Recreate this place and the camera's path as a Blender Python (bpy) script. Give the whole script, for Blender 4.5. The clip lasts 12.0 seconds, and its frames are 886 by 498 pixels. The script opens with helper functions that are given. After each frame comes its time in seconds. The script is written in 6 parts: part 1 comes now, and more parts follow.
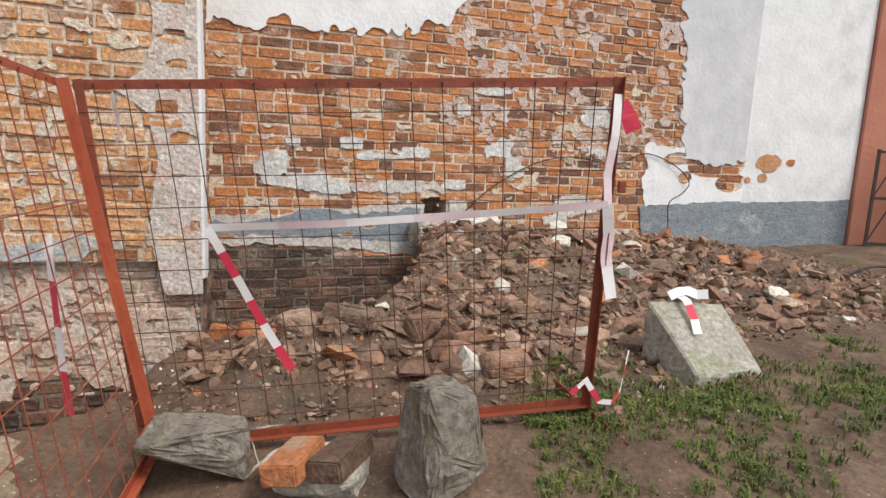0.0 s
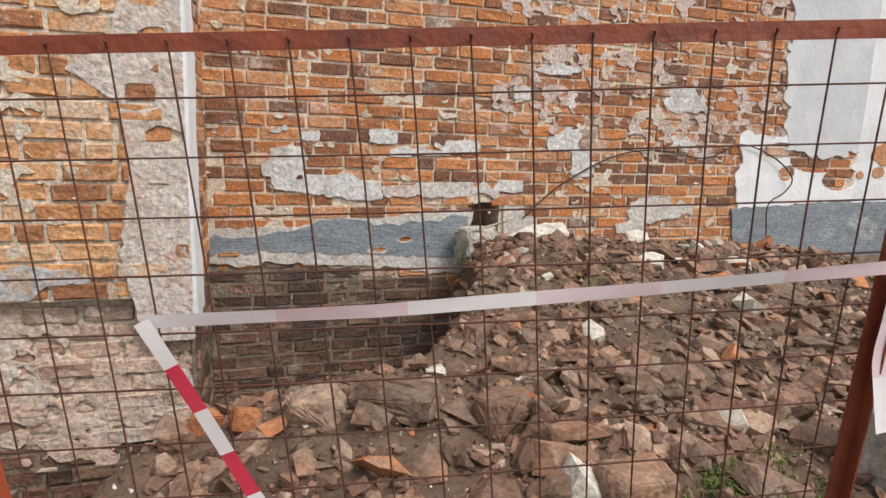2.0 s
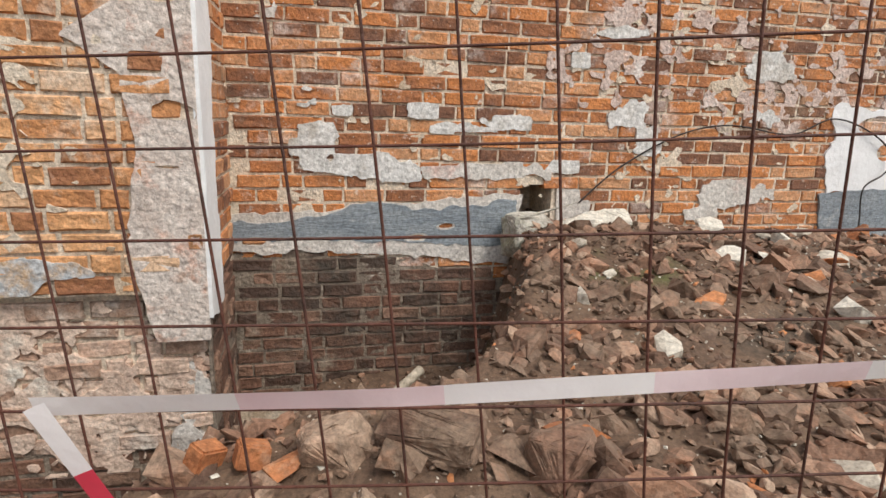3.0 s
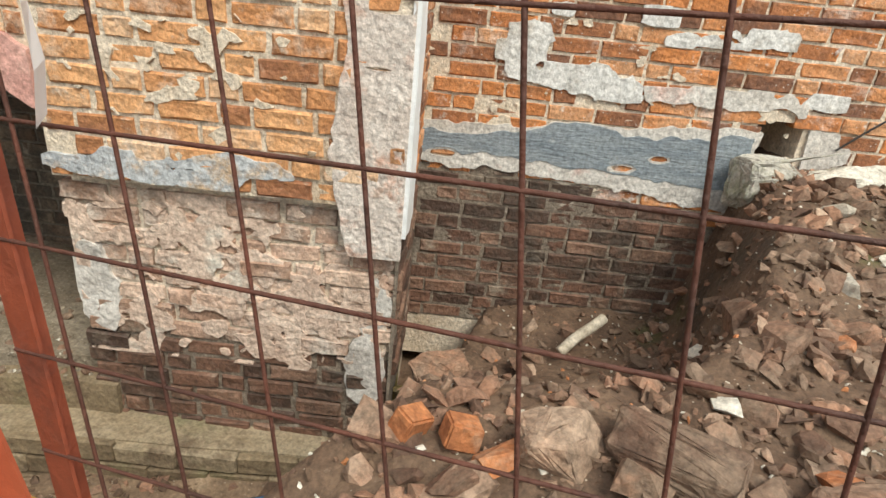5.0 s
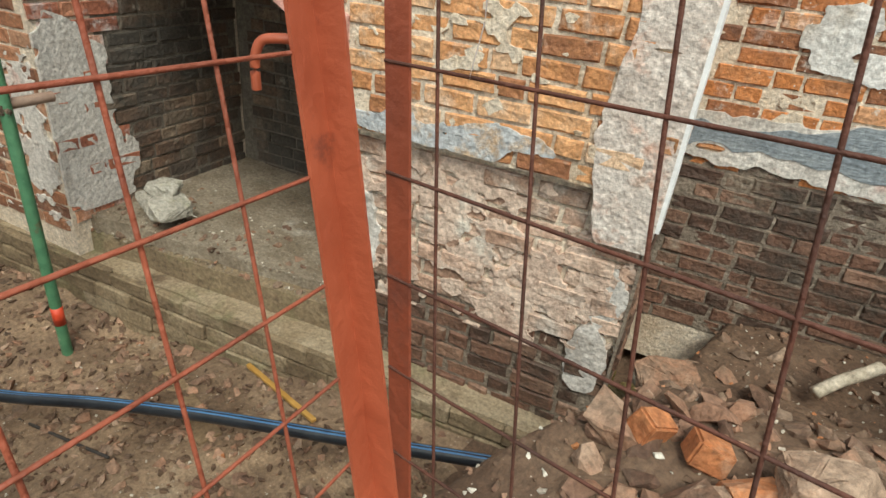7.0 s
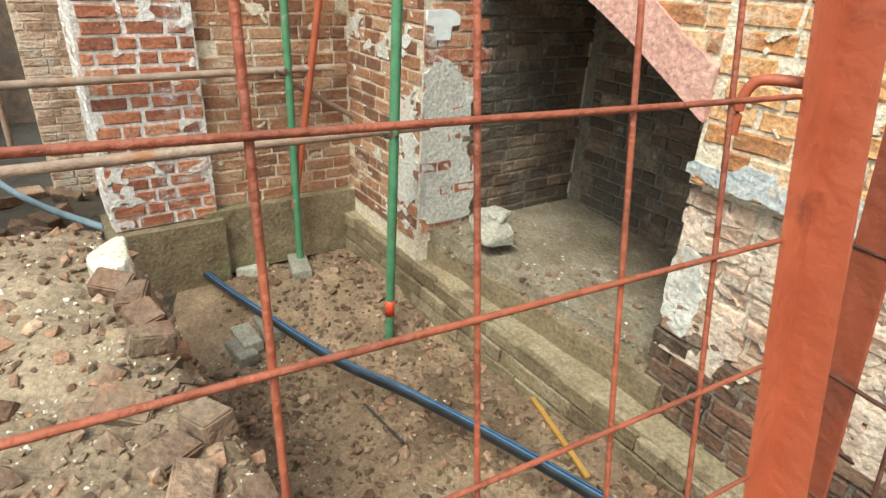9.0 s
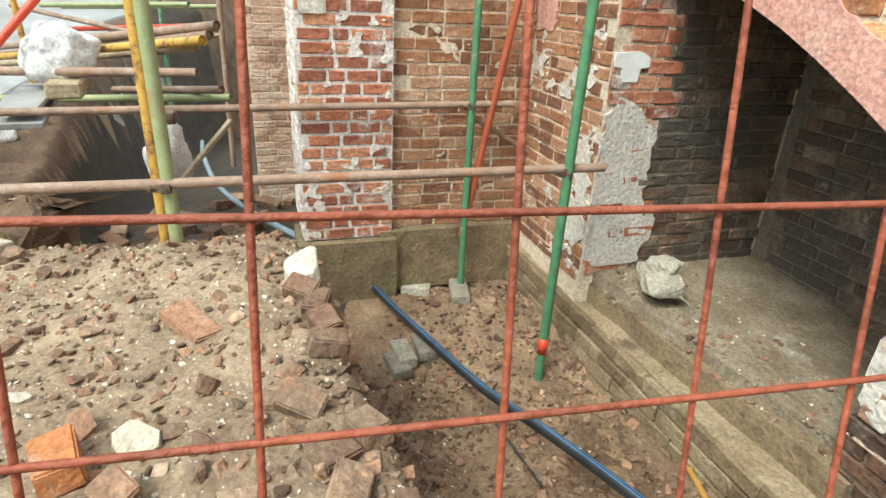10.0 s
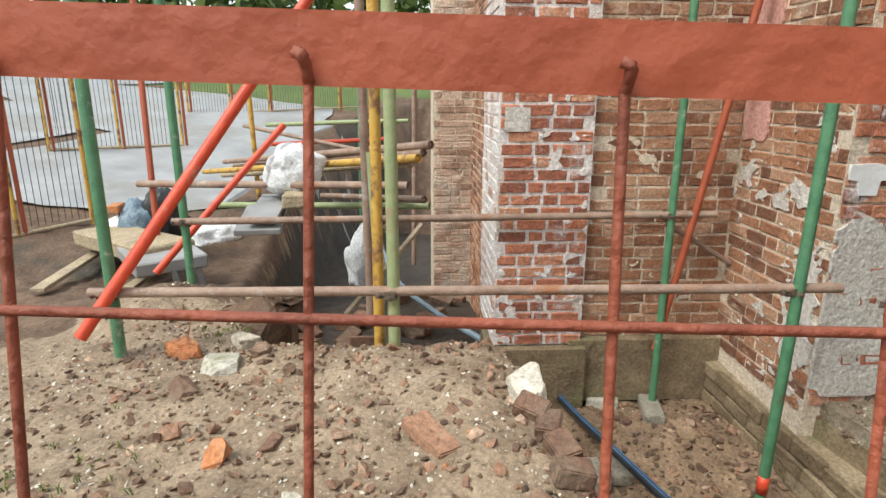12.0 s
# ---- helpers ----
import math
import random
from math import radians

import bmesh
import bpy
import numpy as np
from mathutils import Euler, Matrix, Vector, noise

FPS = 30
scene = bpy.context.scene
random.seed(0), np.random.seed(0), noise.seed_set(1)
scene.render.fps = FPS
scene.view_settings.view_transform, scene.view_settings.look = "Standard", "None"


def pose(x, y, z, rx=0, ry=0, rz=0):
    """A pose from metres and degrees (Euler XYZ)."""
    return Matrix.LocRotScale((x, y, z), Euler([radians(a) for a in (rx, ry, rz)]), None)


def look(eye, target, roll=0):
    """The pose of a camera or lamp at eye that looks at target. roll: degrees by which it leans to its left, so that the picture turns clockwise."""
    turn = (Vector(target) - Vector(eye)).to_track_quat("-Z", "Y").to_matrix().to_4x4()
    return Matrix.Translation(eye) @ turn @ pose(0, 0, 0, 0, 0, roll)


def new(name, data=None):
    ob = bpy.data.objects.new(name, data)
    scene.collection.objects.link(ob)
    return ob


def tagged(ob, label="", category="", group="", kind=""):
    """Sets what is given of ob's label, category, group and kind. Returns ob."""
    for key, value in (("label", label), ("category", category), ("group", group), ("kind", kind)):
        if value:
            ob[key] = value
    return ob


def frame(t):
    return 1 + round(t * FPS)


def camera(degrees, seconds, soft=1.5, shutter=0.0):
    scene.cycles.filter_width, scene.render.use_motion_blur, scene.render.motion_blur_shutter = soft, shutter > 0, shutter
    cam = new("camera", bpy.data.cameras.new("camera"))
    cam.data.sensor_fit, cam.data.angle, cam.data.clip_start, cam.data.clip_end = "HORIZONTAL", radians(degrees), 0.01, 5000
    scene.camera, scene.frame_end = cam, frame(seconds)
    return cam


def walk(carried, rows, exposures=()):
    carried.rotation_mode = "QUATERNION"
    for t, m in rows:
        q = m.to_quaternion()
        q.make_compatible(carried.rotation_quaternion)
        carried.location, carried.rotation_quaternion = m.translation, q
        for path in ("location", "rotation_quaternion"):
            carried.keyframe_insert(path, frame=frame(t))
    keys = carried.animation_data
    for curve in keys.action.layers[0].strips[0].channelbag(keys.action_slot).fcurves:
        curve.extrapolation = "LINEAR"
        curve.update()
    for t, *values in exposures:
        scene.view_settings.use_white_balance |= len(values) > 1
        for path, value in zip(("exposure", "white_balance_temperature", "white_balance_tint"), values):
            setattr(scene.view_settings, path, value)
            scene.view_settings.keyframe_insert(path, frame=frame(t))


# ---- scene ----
cam = camera(74.88, 12.0)
# seconds, eye in metres, turn in degrees
ROWS = [
    (0.0, -0.177, -0.069, 1.197, 81.13, -2.42, 1.57),
    (0.5, -0.228, 0.116, 1.209, 80.67, -1.62, 1.38),
    (1.0, -0.244, 0.417, 1.216, 80.54, -2.17, 6.88),
    (1.5, -0.295, 0.731, 1.238, 79.71, -2.14, 8.10),
    (2.0, -0.454, 0.963, 1.259, 79.73, -1.88, 3.51),
    (2.5, -0.455, 1.188, 1.259, 78.92, -0.97, 6.52),
    (4.5, -0.865, 1.700, 1.335, 68.49, -5.46, 14.19),
    (5.0, -0.932, 1.701, 1.334, 65.52, -5.50, 22.79),
    (5.5, -0.951, 1.695, 1.329, 63.99, -5.17, 30.57),
    (6.0, -0.978, 1.672, 1.331, 62.90, -5.10, 36.57),
    (6.5, -1.024, 1.652, 1.309, 62.30, -5.20, 41.11),
    (8.5, -1.123, 1.543, 1.302, 61.68, -3.91, 66.50),
    (9.0, -1.151, 1.536, 1.281, 63.80, -2.98, 76.30),
    (9.5, -1.157, 1.522, 1.279, 65.41, -3.42, 84.88),
    (10.0, -1.135, 1.492, 1.307, 66.12, -2.62, 93.09),
    (10.5, -1.170, 1.385, 1.352, 67.38, -1.37, 99.85),
    (11.0, -1.161, 1.290, 1.347, 70.33, -1.81, 105.05),
    (11.5, -1.127, 1.203, 1.385, 72.38, -1.52, 106.70),
    (12.0, -1.088, 1.107, 1.409, 74.95, -0.21, 107.14),
]
walk(cam, [(t, pose(x, y, z, rx, ry, rz)) for t, x, y, z, rx, ry, rz in ROWS],
     exposures=[(0.0, 0.4, 6400, 10), (2.7, 0.35, 6500, 10), (4.5, 0.68, 6650, 4), (5.5, 0.6, 6650, 3), (6.5, 0.47, 6600, 2), (8.5, 1.05, 6450, -5), (10.0, 1.1, 6450, -2), (12.0, 0.75, 6400, 4)])

# ---- world and light: an overcast day ----
world = bpy.data.worlds.new("overcast_sky")
scene.world = world
world.use_nodes = True
wn = world.node_tree
sky = wn.nodes.new("ShaderNodeTexSky")
sky.sky_type, sky.sun_disc = "NISHITA", False
sky.sun_elevation, sky.sun_rotation = radians(53), radians(126)
sky.dust_density, sky.air_density, sky.ozone_density = 4.0, 1.6, 1.0
veil = wn.nodes.new("ShaderNodeMixRGB")
veil.inputs["Fac"].default_value = 0.6
veil.inputs["Color2"].default_value = (7.4, 7.6, 7.9, 1)
wn.links.new(sky.outputs["Color"], veil.inputs["Color1"])
wn.links.new(veil.outputs["Color"], wn.nodes["Background"].inputs["Color"])
wn.nodes["Background"].inputs["Strength"].default_value = 0.12
sun = new("sun", bpy.data.lights.new("sun", "SUN"))
sun.data.energy, sun.data.angle, sun.data.color = 1.9, radians(22), (1.0, 0.96, 0.9)
sun.matrix_world = look((0, 0, 10), (-6.0, 4.4, 0))

# ---- materials ----
SHADERS = {}


def shader(name, stops, scale=6.0, detail=6.0, rough=(0.75, 0.95), bump=0.3, bump_scale=40.0, metal=0.0,
           per_piece=0.0, stain=None, stain_scale=1.3, stain_cut=(0.5, 0.62), stretch=(1, 1, 1), speck=None, local=False):
    """A weathered surface: ramp colours over noise, a stain colour over broad noise, bump, variation per piece."""
    if name in SHADERS:
        return SHADERS[name]
    m = bpy.data.materials.new(name)
    m.use_nodes = True
    t = m.node_tree
    n, ln = t.nodes, t.links
    bsdf = n["Principled BSDF"]
    coord = n.new("ShaderNodeTexCoord")
    geo = n.new("ShaderNodeNewGeometry")
    place = coord.outputs["Object"] if local else geo.outputs["Position"]
    mp = n.new("ShaderNodeMapping")
    mp.inputs["Scale"].default_value = stretch
    ln.new(place, mp.inputs["Vector"])
    if per_piece:
        info = n.new("ShaderNodeObjectInfo")
        isl = n.new("ShaderNodeMath")
        isl.operation = "ADD"
        ln.new(info.outputs["Random"], isl.inputs[0])
        ln.new(geo.outputs["Random Per Island"], isl.inputs[1])
        wrap = n.new("ShaderNodeMath")
        wrap.operation = "FRACT"
        ln.new(isl.outputs[0], wrap.inputs[0])
    noise_a = n.new("ShaderNodeTexNoise")
    noise_a.inputs["Scale"].default_value, noise_a.inputs["Detail"].default_value, noise_a.inputs["Roughness"].default_value = scale, detail, 0.62
    ln.new(mp.outputs["Vector"], noise_a.inputs["Vector"])
    fac = noise_a.outputs["Fac"]
    if per_piece:
        mix = n.new("ShaderNodeMath")
        mix.operation = "MULTIPLY_ADD"
        mix.inputs[1].default_value = per_piece
        shift = n.new("ShaderNodeMath")
        shift.operation = "MULTIPLY_ADD"
        shift.inputs[1].default_value, shift.inputs[2].default_value = 1.0 - 0.5 * per_piece, -0.25 * per_piece
        ln.new(fac, shift.inputs[0])
        ln.new(wrap.outputs[0], mix.inputs[0])
        ln.new(shift.outputs[0], mix.inputs[2])
        fac = mix.outputs[0]
    ramp = n.new("ShaderNodeValToRGB")
    el = ramp.color_ramp.elements
    while len(el) < len(stops):
        el.new(0.5)
    for e, (p, c) in zip(el, stops):
        e.position, e.color = p, (*c, 1)
    ln.new(fac, ramp.inputs["Fac"])
    colour = ramp.outputs["Color"]
    if stain:
        layers = stain if isinstance(stain, list) else [(stain, stain_scale, stain_cut)]
        for k, (tint, sc, cut) in enumerate(layers):
            broad = n.new("ShaderNodeTexNoise")
            broad.inputs["Scale"].default_value, broad.inputs["Detail"].default_value, broad.inputs["Roughness"].default_value = sc, 9, 0.7
            shift_v = n.new("ShaderNodeVectorMath")
            shift_v.inputs[1].default_value = (3.7 * k + 1.1, 5.3 * k, 2.9 * k)
            ln.new(geo.outputs["Position"], shift_v.inputs[0])
            ln.new(shift_v.outputs[0], broad.inputs["Vector"])
            edge = n.new("ShaderNodeMapRange")
            edge.inputs["From Min"].default_value, edge.inputs["From Max"].default_value = cut
            ln.new(broad.outputs["Fac"], edge.inputs["Value"])
            over = n.new("ShaderNodeMixRGB")
            over.inputs["Color2"].default_value = (*tint, 1)
            ln.new(edge.outputs["Result"], over.inputs["Fac"])
            ln.new(colour, over.inputs["Color1"])
            colour = over.outputs["Color"]
    if speck:
        tint, sc, cut = speck
        vor = n.new("ShaderNodeTexVoronoi")
        vor.inputs["Scale"].default_value = sc
        ln.new(geo.outputs["Position"], vor.inputs["Vector"])
        edge = n.new("ShaderNodeMapRange")
        edge.inputs["From Min"].default_value, edge.inputs["From Max"].default_value = cut, cut * 0.6
        ln.new(vor.outputs["Distance"], edge.inputs["Value"])
        over = n.new("ShaderNodeMixRGB")
        over.inputs["Color2"].default_value = (*tint, 1)
        ln.new(edge.outputs["Result"], over.inputs["Fac"])
        ln.new(colour, over.inputs["Color1"])
        colour = over.outputs["Color"]
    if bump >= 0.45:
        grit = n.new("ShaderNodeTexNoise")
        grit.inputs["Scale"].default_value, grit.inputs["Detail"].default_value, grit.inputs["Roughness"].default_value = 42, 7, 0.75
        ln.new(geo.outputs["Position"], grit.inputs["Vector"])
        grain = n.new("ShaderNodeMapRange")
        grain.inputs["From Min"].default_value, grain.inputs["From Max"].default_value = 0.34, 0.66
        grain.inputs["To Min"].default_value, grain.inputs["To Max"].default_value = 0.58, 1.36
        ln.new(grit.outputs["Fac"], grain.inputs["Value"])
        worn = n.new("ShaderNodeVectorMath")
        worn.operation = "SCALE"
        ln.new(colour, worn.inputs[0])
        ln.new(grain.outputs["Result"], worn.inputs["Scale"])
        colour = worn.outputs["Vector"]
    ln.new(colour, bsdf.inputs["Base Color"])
    gloss = n.new("ShaderNodeMapRange")
    gloss.inputs["To Min"].default_value, gloss.inputs["To Max"].default_value = rough
    ln.new(noise_a.outputs["Fac"], gloss.inputs["Value"])
    ln.new(gloss.outputs["Result"], bsdf.inputs["Roughness"])
    bsdf.inputs["Metallic"].default_value = metal
    if bump:
        fine = n.new("ShaderNodeTexNoise")
        fine.inputs["Scale"].default_value, fine.inputs["Detail"].default_value = bump_scale, 8
        ln.new(mp.outputs["Vector"], fine.inputs["Vector"])
        bm_node = n.new("ShaderNodeBump")
        bm_node.inputs["Strength"].default_value, bm_node.inputs["Distance"].default_value = bump, 0.02
        ln.new(fine.outputs["Fac"], bm_node.inputs["Height"])
        ln.new(bm_node.outputs["Normal"], bsdf.inputs["Normal"])
    SHADERS[name] = m
    return m


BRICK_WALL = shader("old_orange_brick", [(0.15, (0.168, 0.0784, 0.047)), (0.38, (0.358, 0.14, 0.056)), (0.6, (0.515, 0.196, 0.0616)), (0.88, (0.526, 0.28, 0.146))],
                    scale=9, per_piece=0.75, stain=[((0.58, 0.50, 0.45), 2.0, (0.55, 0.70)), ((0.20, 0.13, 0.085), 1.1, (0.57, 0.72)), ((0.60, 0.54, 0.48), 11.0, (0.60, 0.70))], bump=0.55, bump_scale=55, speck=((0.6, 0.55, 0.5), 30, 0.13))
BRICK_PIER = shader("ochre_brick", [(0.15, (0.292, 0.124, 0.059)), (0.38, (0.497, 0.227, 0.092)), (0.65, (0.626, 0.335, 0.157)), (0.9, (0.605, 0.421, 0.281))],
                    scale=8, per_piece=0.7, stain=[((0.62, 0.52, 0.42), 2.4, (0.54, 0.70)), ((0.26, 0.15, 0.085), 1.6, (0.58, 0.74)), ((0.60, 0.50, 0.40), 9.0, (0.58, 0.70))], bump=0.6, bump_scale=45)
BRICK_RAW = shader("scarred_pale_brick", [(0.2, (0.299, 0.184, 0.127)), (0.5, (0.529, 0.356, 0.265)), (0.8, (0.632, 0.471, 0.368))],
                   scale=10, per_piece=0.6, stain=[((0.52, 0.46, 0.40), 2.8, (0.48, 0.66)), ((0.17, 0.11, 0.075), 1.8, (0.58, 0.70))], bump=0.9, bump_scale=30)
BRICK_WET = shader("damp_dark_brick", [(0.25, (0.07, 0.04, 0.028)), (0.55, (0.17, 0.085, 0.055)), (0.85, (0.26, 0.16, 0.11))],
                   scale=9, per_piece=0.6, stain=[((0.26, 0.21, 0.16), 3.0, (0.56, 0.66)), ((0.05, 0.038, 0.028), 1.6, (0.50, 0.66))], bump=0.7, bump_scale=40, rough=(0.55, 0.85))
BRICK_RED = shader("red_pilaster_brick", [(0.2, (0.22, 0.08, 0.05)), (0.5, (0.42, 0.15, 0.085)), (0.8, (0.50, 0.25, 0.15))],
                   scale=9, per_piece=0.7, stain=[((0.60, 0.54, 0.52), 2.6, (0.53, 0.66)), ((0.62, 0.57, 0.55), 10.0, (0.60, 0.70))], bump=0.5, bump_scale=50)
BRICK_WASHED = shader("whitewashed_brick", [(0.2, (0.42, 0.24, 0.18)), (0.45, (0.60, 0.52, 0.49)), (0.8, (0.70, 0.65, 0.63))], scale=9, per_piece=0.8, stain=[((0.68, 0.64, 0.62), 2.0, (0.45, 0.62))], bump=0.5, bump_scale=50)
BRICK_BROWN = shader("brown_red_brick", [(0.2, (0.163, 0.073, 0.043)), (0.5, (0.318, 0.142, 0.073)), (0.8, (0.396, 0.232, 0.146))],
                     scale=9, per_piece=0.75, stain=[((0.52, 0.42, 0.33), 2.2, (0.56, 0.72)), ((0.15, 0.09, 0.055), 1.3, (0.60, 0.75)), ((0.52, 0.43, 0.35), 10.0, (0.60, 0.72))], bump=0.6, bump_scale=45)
# recess brick: the shade of the arch is put into this dark colour
BRICK_NICHE = shader("shaded_niche_brick", [(0.2, (0.07, 0.045, 0.032)), (0.5, (0.17, 0.10, 0.065)), (0.8, (0.27, 0.20, 0.14))],
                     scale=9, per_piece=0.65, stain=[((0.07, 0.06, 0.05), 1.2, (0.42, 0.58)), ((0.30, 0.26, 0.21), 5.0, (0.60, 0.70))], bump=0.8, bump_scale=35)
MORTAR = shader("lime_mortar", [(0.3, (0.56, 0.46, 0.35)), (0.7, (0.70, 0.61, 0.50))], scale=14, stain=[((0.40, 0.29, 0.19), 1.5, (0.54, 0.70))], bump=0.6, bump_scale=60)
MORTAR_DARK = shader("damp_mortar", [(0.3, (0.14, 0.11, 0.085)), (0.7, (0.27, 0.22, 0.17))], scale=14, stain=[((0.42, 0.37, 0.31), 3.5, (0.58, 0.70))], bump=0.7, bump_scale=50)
# recess mortar, darkened the same way to stand for shade
MORTAR_NICHE = shader("shaded_niche_mortar", [(0.3, (0.10, 0.085, 0.068)), (0.7, (0.20, 0.17, 0.135))], scale=14, bump=0.7, bump_scale=50)
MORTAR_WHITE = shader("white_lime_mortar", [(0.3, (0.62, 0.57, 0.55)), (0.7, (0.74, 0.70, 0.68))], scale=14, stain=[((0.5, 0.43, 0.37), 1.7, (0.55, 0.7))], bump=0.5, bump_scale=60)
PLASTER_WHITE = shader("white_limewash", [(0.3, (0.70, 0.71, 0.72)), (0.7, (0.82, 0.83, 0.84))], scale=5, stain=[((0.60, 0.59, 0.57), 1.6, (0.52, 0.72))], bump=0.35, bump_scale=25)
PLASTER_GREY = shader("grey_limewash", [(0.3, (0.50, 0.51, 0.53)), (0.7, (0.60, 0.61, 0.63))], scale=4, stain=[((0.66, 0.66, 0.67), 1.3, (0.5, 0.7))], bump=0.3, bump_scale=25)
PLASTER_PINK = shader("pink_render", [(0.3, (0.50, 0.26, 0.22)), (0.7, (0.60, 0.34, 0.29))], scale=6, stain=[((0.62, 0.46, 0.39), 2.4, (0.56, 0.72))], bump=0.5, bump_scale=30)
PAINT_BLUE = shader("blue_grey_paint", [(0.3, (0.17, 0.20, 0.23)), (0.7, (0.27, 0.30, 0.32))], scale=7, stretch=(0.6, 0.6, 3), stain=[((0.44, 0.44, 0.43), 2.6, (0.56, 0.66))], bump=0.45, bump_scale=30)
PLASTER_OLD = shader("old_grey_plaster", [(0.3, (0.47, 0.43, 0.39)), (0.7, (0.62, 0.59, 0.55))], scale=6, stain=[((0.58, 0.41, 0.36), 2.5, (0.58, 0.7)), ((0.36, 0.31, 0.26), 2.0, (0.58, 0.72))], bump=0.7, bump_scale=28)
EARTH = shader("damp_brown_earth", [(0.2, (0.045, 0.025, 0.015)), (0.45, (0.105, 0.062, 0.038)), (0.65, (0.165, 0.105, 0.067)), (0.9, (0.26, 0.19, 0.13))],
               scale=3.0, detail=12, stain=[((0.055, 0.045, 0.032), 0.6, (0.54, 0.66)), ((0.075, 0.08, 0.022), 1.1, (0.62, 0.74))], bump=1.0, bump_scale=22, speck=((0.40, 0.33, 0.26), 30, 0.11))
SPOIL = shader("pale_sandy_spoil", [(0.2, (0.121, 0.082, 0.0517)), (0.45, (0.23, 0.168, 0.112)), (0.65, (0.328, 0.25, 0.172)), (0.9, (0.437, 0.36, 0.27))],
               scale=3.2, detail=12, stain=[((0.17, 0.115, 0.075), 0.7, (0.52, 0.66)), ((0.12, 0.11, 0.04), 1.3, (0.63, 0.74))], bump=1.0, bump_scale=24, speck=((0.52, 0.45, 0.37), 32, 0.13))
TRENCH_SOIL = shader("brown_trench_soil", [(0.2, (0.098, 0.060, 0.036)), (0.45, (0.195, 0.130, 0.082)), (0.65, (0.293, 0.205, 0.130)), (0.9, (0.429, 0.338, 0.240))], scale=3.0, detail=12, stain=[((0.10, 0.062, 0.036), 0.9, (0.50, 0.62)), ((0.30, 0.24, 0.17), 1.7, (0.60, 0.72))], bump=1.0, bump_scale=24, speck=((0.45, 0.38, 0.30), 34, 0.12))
# wet dark soil, blackened further for the shade under the scaffold
MUD_SHADED = shader("shaded_wet_mud", [(0.3, (0.022, 0.016, 0.011)), (0.7, (0.065, 0.047, 0.033))], scale=4, detail=10, rough=(0.8, 0.97), bump=1.0, bump_scale=20, speck=((0.2, 0.16, 0.12), 20, 0.1))
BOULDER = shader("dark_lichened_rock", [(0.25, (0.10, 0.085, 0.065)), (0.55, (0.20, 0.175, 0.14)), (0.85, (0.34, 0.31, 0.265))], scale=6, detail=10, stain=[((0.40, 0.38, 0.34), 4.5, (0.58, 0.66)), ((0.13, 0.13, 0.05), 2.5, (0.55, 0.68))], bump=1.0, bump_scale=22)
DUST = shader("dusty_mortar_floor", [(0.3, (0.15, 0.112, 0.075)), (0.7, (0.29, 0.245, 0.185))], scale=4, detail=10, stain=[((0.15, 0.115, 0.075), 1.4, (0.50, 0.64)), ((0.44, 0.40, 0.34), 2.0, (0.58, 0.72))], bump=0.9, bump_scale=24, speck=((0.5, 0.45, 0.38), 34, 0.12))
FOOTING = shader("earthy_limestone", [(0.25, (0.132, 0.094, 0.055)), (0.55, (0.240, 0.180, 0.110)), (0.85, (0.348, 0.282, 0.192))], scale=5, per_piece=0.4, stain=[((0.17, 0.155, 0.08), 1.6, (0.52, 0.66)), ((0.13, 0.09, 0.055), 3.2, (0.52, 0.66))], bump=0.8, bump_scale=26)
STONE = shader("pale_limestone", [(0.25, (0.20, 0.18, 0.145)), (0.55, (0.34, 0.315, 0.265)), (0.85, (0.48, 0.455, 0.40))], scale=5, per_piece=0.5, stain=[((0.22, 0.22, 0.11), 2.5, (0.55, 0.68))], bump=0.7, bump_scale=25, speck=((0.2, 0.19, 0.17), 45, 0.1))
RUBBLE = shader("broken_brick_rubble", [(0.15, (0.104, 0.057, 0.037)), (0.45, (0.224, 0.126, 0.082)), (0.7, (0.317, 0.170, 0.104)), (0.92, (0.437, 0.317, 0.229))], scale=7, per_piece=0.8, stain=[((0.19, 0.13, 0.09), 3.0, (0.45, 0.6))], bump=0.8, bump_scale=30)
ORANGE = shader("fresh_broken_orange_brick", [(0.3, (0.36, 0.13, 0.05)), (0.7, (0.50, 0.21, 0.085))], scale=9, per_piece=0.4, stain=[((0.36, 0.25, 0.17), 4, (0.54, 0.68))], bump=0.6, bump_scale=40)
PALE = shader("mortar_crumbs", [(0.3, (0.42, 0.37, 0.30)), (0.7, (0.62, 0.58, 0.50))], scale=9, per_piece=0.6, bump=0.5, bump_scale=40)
FENCE_RED = shader("red_oxide_fence_paint", [(0.3, (0.29, 0.062, 0.028)), (0.7, (0.39, 0.092, 0.042))], scale=9, rough=(0.42, 0.62), stain=[((0.46, 0.17, 0.09), 3.5, (0.62, 0.74)), ((0.11, 0.03, 0.02), 6.0, (0.62, 0.72))], bump=0.25, bump_scale=35)
# the same fence paint and wire, darkened for a panel seen from its shadow side
FENCE_SHADED = shader("shaded_red_oxide_fence_paint", [(0.3, (0.17, 0.038, 0.018)), (0.7, (0.27, 0.058, 0.024))], scale=9, rough=(0.5, 0.7), stain=[((0.10, 0.03, 0.02), 6.0, (0.55, 0.70))], bump=0.3, bump_scale=35)
WIRE_SHADED = shader("shaded_rusty_wire", [(0.3, (0.045, 0.018, 0.012)), (0.7, (0.12, 0.038, 0.022))], scale=16, rough=(0.6, 0.85), bump=0.4, bump_scale=80)
